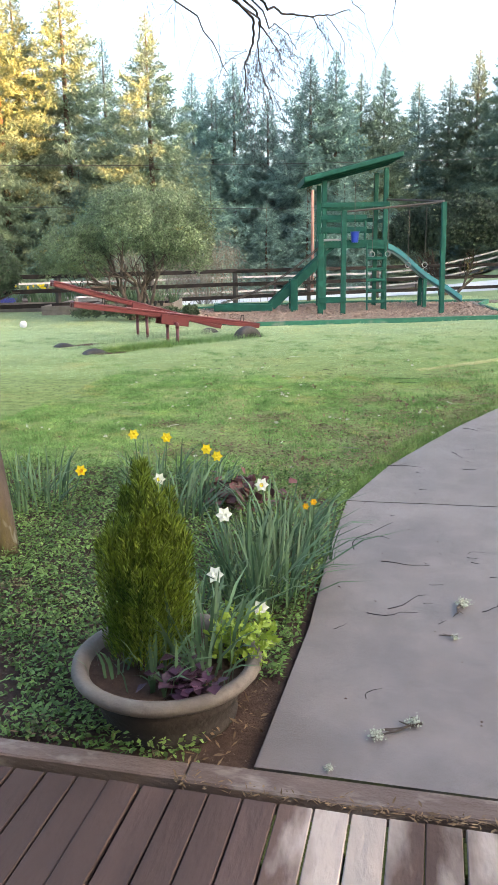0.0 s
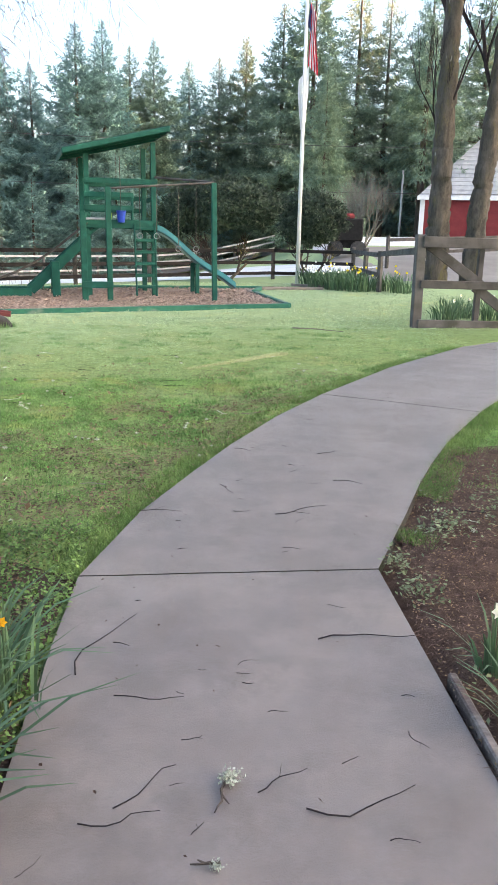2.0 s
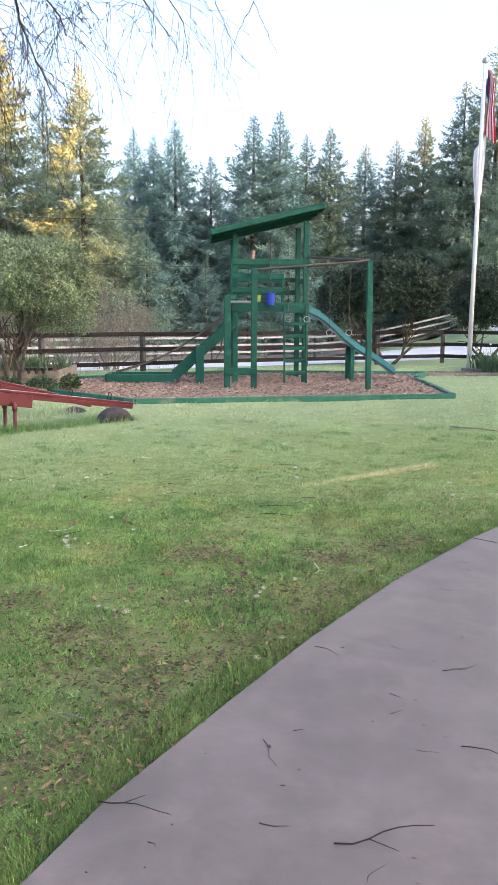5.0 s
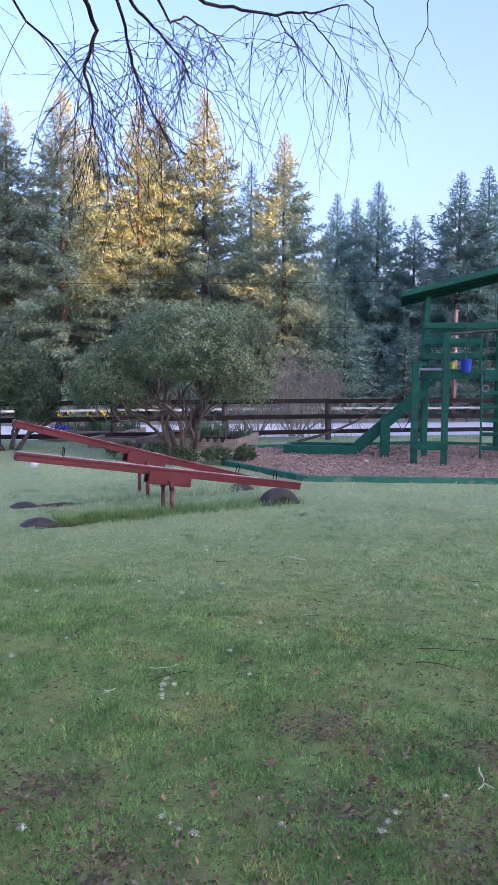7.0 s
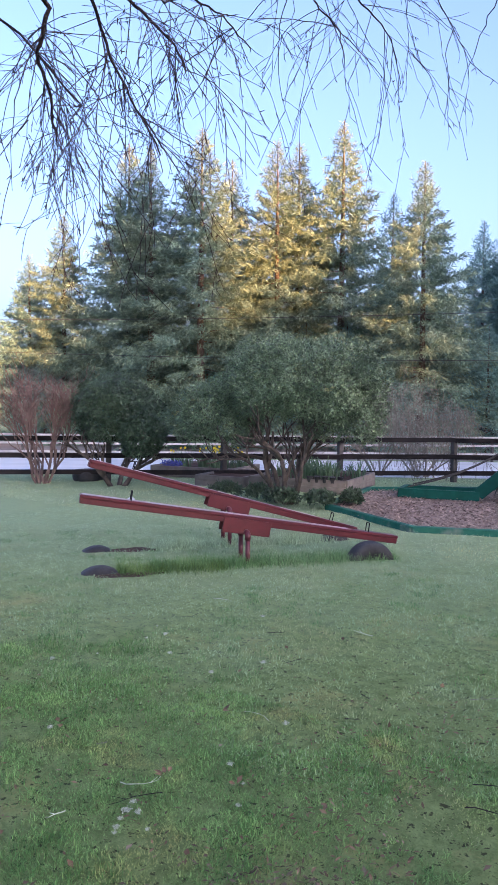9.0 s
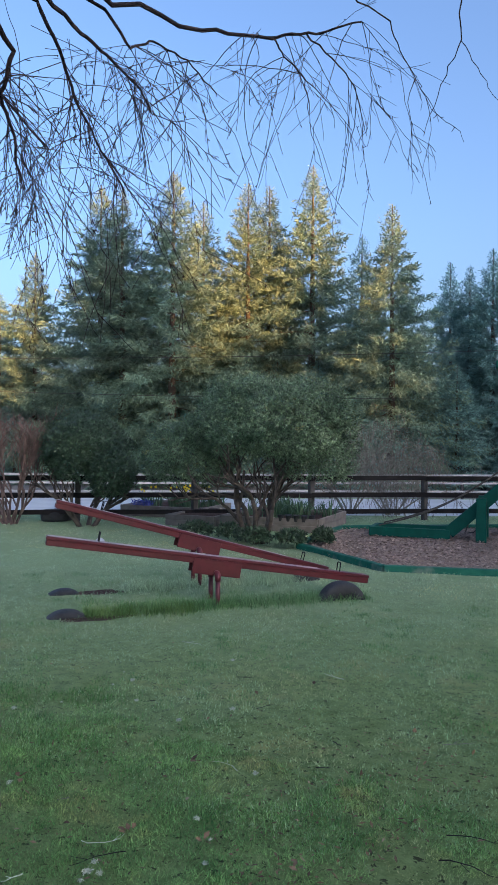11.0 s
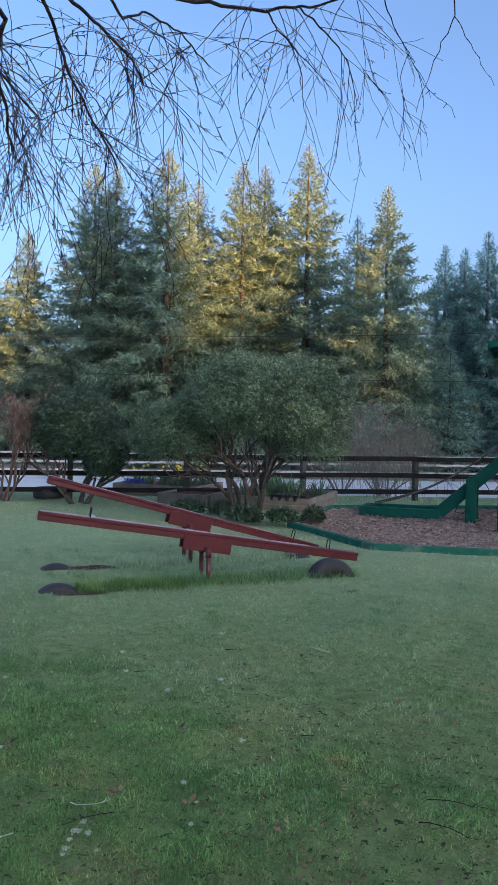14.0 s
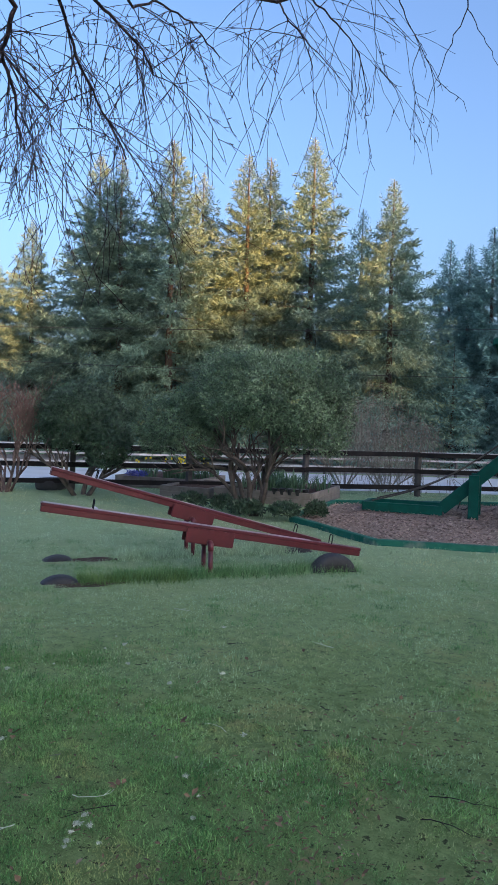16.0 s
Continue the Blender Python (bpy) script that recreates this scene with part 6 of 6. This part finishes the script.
def fallen(x, y, rz, length, r, mat="twig", z=0.034, label="thin dark twig lying on the concrete path", kids=1):
    net = Net()
    n = 6
    pts, a = [Vector((0, 0, 0))], 0.0
    for k in range(n):
        a += random.gauss(0, 0.28)
        pts.append(pts[-1] + Vector((math.cos(a), math.sin(a), random.uniform(-0.02, 0.03))) * length / n)
    e = pts[-1]
    fix = Matrix.Rotation(-math.atan2(e.y, e.x), 3, "Z") * (length / max(0.01, math.hypot(e.x, e.y)))
    pts = [Vector(((fix @ q).x, (fix @ q).y, max(0, q.z))) for q in pts]
    net.tube(pts, r, r * 0.4, 5)
    for _ in range(kids):
        q = pts[random.randint(2, 4)]
        b = random.choice((-1, 1)) * random.uniform(0.5, 1.0)
        net.tube([q, q + Vector((math.cos(b), math.sin(b), 0.05)) * length * 0.3], r * 0.6, r * 0.3, 4)
    ob = net.part("fallen_twig", mat)
    ob.location, ob.rotation_euler = (x, y, z + r), (0, 0, radians(rz))
    return tagged(ob, label, "twig", "fallen twigs")


def on_path(n, y0, y1):
    out = []
    while len(out) < n:
        x, y = random.uniform(-0.6, 4.0), random.uniform(y0, y1)
        if path_side(x, y) and path_side(x + 0.08, y) and path_side(x - 0.08, y):
            out.append((x, y))
    return out


STICKS = [
    (-0.38, 5.14, -0.15, 5.12), (0.33, 5.09, 0.61, 5.22), (0.05, 5.57, 0.12, 5.42), (0.15, 6.35, 0.26, 6.28), (0.72, 5.66, 0.88, 5.6), (0.39, 3.82, 0.75, 3.84),
    (-0.3, 3.48, -0.08, 3.47), (-0.44, 3.6, -0.28, 4.01), (-0.24, 2.99, -0.09, 3.15), (-0.32, 2.94, -0.12, 2.98), (0.25, 2.98, 0.55, 3.06), (0.13, 3.04, 0.27, 3.13),
    (-0.04, 2.9, -0.01, 2.94), (0.18, 3.39, 0.24, 3.39), (-0.08, 3.26, -0.02, 3.28), (0.59, 3.29, 0.63, 3.21), (0.37, 3.15, 0.42, 3.18), (0.69, 6.22, 0.83, 6.3),
]
for x0, y0, x1, y1 in STICKS:
    ln = math.hypot(x1 - x0, y1 - y0)
    fallen(x0, y0, math.degrees(math.atan2(y1 - y0, x1 - x0)), ln, min(0.0030, 0.0013 + 0.005 * ln), kids=random.choice((0, 0, 1)))
for x, y in on_path(14, 2.2, 4.5) + on_path(16, 4.5, 8.5) + on_path(6, 8.5, 12):
    fallen(x, y, random.uniform(-40, 60), random.uniform(0.02, 0.09), random.uniform(0.0010, 0.0022), kids=0)


p = np.array(on_path(90, 2.2, 10.0))
v, f = leaves_mesh(np.c_[p, np.full(len(p), 0.037)], unit(len(p)) * [1, 1, 0.15], np.tile((0, 0, 1.0), (len(p), 1)) + unit(len(p)) * 0.2, rng.uniform(0.006, 0.024, len(p)), rng.uniform(0.004, 0.012, len(p)))
tagged(np_part("path_litter", v, f, "soil"), "dark crumbs of bark and leaf on the concrete path", "leaf litter", kind="stuff")


def lichen_tuft(x, y, z, size, label):
    n = 170
    p = rng.normal(0, size * 0.30, (n, 3)) * [1, 1, 0.45] + [0, 0, size * 0.25]
    v, f = leaves_mesh(p, unit(n), unit(n), rng.uniform(0.3, 0.6, n) * size * 0.5, rng.uniform(0.1, 0.22, n) * size)
    ob = np_part("lichen_tuft", v, f, "lichen")
    ob.location = (x, y, z)
    return tagged(ob, label, "lichen", "fallen lichen tufts")


for x, y, s in ((0.055, 3.09, 0.045), (-0.115, 2.225, 0.035), (-0.22, 2.135, 0.035), (0.02, 2.80, 0.022), (-0.34, 1.96, 0.02)):
    lichen_tuft(x, y, 0.034, s, "pale green lichen tuft fallen on the concrete path")
for x, y, rz, ln in ((0.055, 3.09, 253, 0.13), (0.03, 2.81, 185, 0.07), (-0.11, 2.235, 222, 0.17), (-0.09, 2.225, 205, 0.12)):
    fallen(x, y, rz, ln, 0.005, "bark", label="lichen-covered broken twig on the concrete path", kids=1)
for k in range(95):
    x, y = random.uniform(-3.5, 1.5), 4.9 + 5.6 * random.random() ** 1.4
    if not path_side(x, y) and not path_side(x + 0.1, y):
        if random.random() < 0.55:
            lichen_tuft(x, y, lawn_z(x, y) + 0.02, random.uniform(0.012, 0.028), "pale lichen tuft fallen on the lawn")
        else:
            fallen(x, y, random.uniform(0, 360), random.uniform(0.05, 0.2), random.uniform(0.0015, 0.0035), random.choice(("twig", "grey_twig", "lichen")), lawn_z(x, y) + 0.03, "broken twig lying on the lawn")
for x0, y0, x1, y1 in ((-1.60, 7.68, -1.34, 7.53), (-0.97, 6.62, -0.82, 6.56), (-0.19, 7.0, -0.21, 6.80), (-1.56, 7.57, -1.46, 7.42)):
    for k in range(3):
        t = k / 2 * 0.7 + random.uniform(-0.1, 0.1)
        lichen_tuft(x0 + (x1 - x0) * t, y0 + (y1 - y0) * t, lawn_z(x0, y0) + 0.030, random.uniform(0.014, 0.022), "pale lichen tuft fallen on the lawn")
for x0, y0, x1, y1, r in ((-0.51, 8.71, -0.23, 8.79, 0.0024), (-0.47, 8.51, -0.22, 8.52, 0.0028), (-1.55, 7.81, -1.66, 7.6, 0.0022)):
    fallen(x0, y0, math.degrees(math.atan2(y1 - y0, x1 - x0)), math.hypot(x1 - x0, y1 - y0), r, "twig", lawn_z(x0, y0) + 0.032, "dark broken twig lying on the lawn")
fallen(1.22, 13.27, -30, 0.84, 0.012, "grey_twig", 0.02, "long pale broken branch lying on the lawn", 0)
for x, y in ((-0.76, 7.12), (-0.41, 7.38), (-1.66, 7.93), (-1.34, 8.05), (-0.91, 8.13), (-2.48, 8.02), (-0.88, 6.87), (-0.35, 7.15), (-1.9, 8.7)):
    m = 5
    a = rng.uniform(0, 6.283, m)
    v, f = leaves_mesh(np.c_[rng.normal(0, 0.012, m), rng.normal(0, 0.012, m), rng.uniform(0, 0.01, m)], np.c_[np.cos(a), np.sin(a), rng.uniform(0, 0.5, m)], np.tile((0, 0, 1.0), (m, 1)) + unit(m) * 0.4, rng.uniform(0.03, 0.055, m), rng.uniform(0.02, 0.035, m))
    ob = np_part("dead_leaf", v, f, "dead_leaf")
    ob.location = (x, y, lawn_z(x, y) + 0.03)
    tagged(ob, "curled reddish brown dead leaf lying on the lawn", "leaf", "dead leaves on the lawn")
n = 260
p = np.c_[np.r_[rng.uniform(-4, 1.5, 140), rng.normal(-0.5, 0.9, 120)], np.r_[rng.uniform(4.8, 10.5, 140), rng.uniform(4.8, 7.6, 120)]]
p = p[[not path_side(x, y) for x, y in p]]
v, f = leaves_mesh(np.c_[p, np.full(len(p), 0.03)], unit(len(p)) * [1, 1, 0.3], np.tile((0, 0, 1.0), (len(p), 1)) + unit(len(p)) * 0.4, rng.uniform(0.018, 0.05, len(p)), rng.uniform(0.012, 0.03, len(p)))
tagged(np_part("dead_leaves", v, f, "dead_leaf"), "scattered brown dead leaves on the lawn", "leaf litter", kind="stuff")


# ---- turf ----
def turf(name, n, x0, x1, y0, y1, h, w, mat, seed, label, thin=0.35):
    """Blades of grass over a stretch of lawn, thinner on the worn patches."""
    g = np.random.default_rng(seed)
    p = np.c_[g.uniform(x0, x1, n), g.uniform(y0, y1, n)]
    x, y = p[:, 0], p[:, 1]
    off = inside_many(PATH_L + PATH_R[::-1], p) | inside_many(RIM, p) | ((x + 5.6) * FN.x + (y - 21.3) * FN.y > 1.4)
    off |= ((x < -0.5) & (y < 4.85) & (x > -3.2)) | ((x > 0.7) & (y < 5.6))
    p = p[~off]
    cover = np.array([noise.noise((x * 1.3, y * 1.3, 2)) + 0.55 * noise.noise((x * 4, y * 4, 7)) + 0.45 * noise.noise((x * 11, y * 11, 3)) + 0.4 * noise.noise((x * 26, y * 26, 8)) for x, y in p])
    for bx, by, rx, ry, rz in BARE:
        c, s = math.cos(radians(rz)), math.sin(radians(rz))
        u, w_ = (p[:, 0] - bx) * c + (p[:, 1] - by) * s, (p[:, 1] - by) * c - (p[:, 0] - bx) * s
        cover -= 1.2 * np.exp(-((u / rx) ** 2 + (w_ / ry) ** 2) * 0.8)
    p = p[cover > -thin + 0.35 * (g.random(len(p)) - 0.5)]
    n = len(p)
    z = np.array([lawn_z(x, y) for x, y in p]) - 0.004
    a = g.uniform(0, 6.283, n)
    lean = g.uniform(0.3, 1.5, n)
    hh = h * g.uniform(0.5, 1.3, n) * np.array([1.0 + 0.6 * noise.noise((x * 2.2, y * 2.2, 15)) + 0.6 * noise.noise((x * 7, y * 7, 31)) for x, y in p])
    side = np.c_[-np.sin(a), np.cos(a), np.zeros(n)] * (w * g.uniform(0.6, 1.3, n))[:, None]
    base = np.c_[p, z]
    tip = base + np.c_[np.cos(a) * lean * hh, np.sin(a) * lean * hh, hh * (1 - 0.35 * lean)]
    v = np.stack([base - side / 2, base + side / 2, tip], 1).reshape(-1, 3)
    f = np.arange(3 * n).reshape(-1, 3)
    tagged(np_part(name, v, f, mat), label, "grass", kind="stuff")


random.seed(9)
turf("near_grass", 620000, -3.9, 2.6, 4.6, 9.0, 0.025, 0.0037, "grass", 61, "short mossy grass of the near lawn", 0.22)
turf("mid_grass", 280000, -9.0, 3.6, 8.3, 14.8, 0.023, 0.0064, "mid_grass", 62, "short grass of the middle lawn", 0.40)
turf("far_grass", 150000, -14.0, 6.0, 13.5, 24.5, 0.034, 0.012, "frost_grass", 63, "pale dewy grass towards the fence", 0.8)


def verge(name, n, line, sign, seed, label):
    """Longer, fresher blades along an edge of the path."""
    g = np.random.default_rng(seed)
    P = np.array(line)
    seg = np.linalg.norm(np.diff(P, axis=0), axis=1)
    k = g.choice(len(seg), n, p=seg / seg.sum())
    t = g.random(n)[:, None]
    d = (P[k + 1] - P[k]) / seg[k][:, None]
    off = np.c_[-d[:, 1], d[:, 0]] * sign
    p = P[k] + (P[k + 1] - P[k]) * t + off * (0.008 + 0.19 * g.random(n)[:, None] ** 1.5)
    keep = np.array([noise.noise((x * 2.5, y * 2.5, 5)) > (-0.32 if sign > 0 or y > 5.35 else 0.26) and beyond(x, y) < 1 for x, y in p])
    p = p[keep]
    n = len(p)
    a = g.uniform(0, 6.283, n)
    hh = 0.046 * g.uniform(0.4, 1.4, n)
    lean = g.uniform(0.2, 1.3, n)
    side = np.c_[-np.sin(a), np.cos(a), np.zeros(n)] * 0.0038
    base = np.c_[p, np.full(n, -0.005)]
    tip = base + np.c_[np.cos(a) * lean * hh, np.sin(a) * lean * hh, hh]
    v = np.stack([base - side / 2, base + side / 2, tip], 1).reshape(-1, 3)
    tagged(np_part(name, v, np.arange(3 * n).reshape(-1, 3), "verge_grass"), label, "grass", kind="stuff")


def grass_tufts(name, count, x0, x1, y0, y1, h, seed, label):
    """Denser, darker tufts that stand above the mown grass."""
    g = np.random.default_rng(seed)
    P = []
    for _ in range(count):
        x, y = g.uniform(x0, x1), g.uniform(y0, y1)
        if path_side(x, y) or path_side(x + 0.1, y) or (x < -0.5 and y < 4.85) or (x > 0.7 and y < 5.6) or noise.noise((x * 0.9, y * 0.9, 40)) < -0.12:
            continue
        m = int(g.integers(30, 110))
        P.append(np.c_[g.normal(x, 0.045 * m / 60, m), g.normal(y, 0.045 * m / 60, m)])
    p = np.concatenate(P)
    n = len(p)
    a, lean = g.uniform(0, 6.283, n), g.uniform(0.1, 1.0, n)
    hh = h * g.uniform(0.5, 1.4, n)
    side = np.c_[-np.sin(a), np.cos(a), np.zeros(n)] * 0.0042
    base = np.c_[p, np.array([lawn_z(x, y) for x, y in p]) - 0.004]
    tip = base + np.c_[np.cos(a) * lean * hh, np.sin(a) * lean * hh, hh * (1 - 0.35 * lean)]
    v = np.stack([base - side / 2, base + side / 2, tip], 1).reshape(-1, 3)
    tagged(np_part(name, v, np.arange(3 * n).reshape(-1, 3), "tuft_grass"), label, "grass", kind="stuff")


grass_tufts("grass_tufts", 620, -3.9, 2.0, 4.7, 9.2, 0.036, 65, "dark green grass tufts standing in the near lawn")
grass_tufts("grass_tufts", 520, -7.5, 2.5, 9.0, 13.5, 0.034, 66, "dark green grass tufts standing in the middle lawn")
verge("verge_grass", 24000, PATH_L[3:11], 1, 71, "fresh green grass along the path edge by the lawn")
verge("verge_grass", 34000, PATH_R[3:11], -1, 72, "fresh green grass along the path edge by the mulch")


def long_grass(x0, y0, x1, y1, n, seed, label):
    """Uncut tufts in the strip under a seesaw, where the mower does not reach."""
    g = np.random.default_rng(seed)
    t = g.random(n)
    d = np.array([x1 - x0, y1 - y0])
    nrm = np.array([-d[1], d[0]]) / np.linalg.norm(d)
    p = np.array([x0, y0]) + t[:, None] * d + nrm * g.normal(0, 0.11 if seed < 90 else 0.035, n)[:, None]
    a = g.uniform(0, 6.283, n)
    hh = (0.11 if seed < 90 else 0.04) * g.uniform(0.4, 1.3, n)
    lean = g.uniform(0.2, 1.0, n)
    side = np.c_[-np.sin(a), np.cos(a), np.zeros(n)] * 0.007
    base = np.c_[p, np.full(n, -0.01)]
    tip = base + np.c_[np.cos(a) * lean * hh, np.sin(a) * lean * hh, hh * (1 - 0.3 * lean)]
    v = np.stack([base - side / 2, base + side / 2, tip], 1).reshape(-1, 3)
    tagged(np_part("long_grass", v, np.arange(3 * n).reshape(-1, 3), ("tuft_grass", "verge_grass", "mid_grass", "straw")[seed % 3 if seed < 90 else 3]), label, "grass", kind="stuff")


long_grass(-4.75, 11.1, -3.1, 13.2, 6000, 81, "uncut green grass strip under the seesaw")
long_grass(-4.9, 10.75, -4.2, 11.6, 2500, 82, "straw-coloured uncut grass beside the buried tyre")
long_grass(-5.5, 11.9, -4.2, 13.7, 5000, 83, "uncut green grass strip under the far seesaw")
long_grass(-0.30, 9.55, 0.90, 10.85, 2200, 91, "pale dry grass ridge across the lawn")
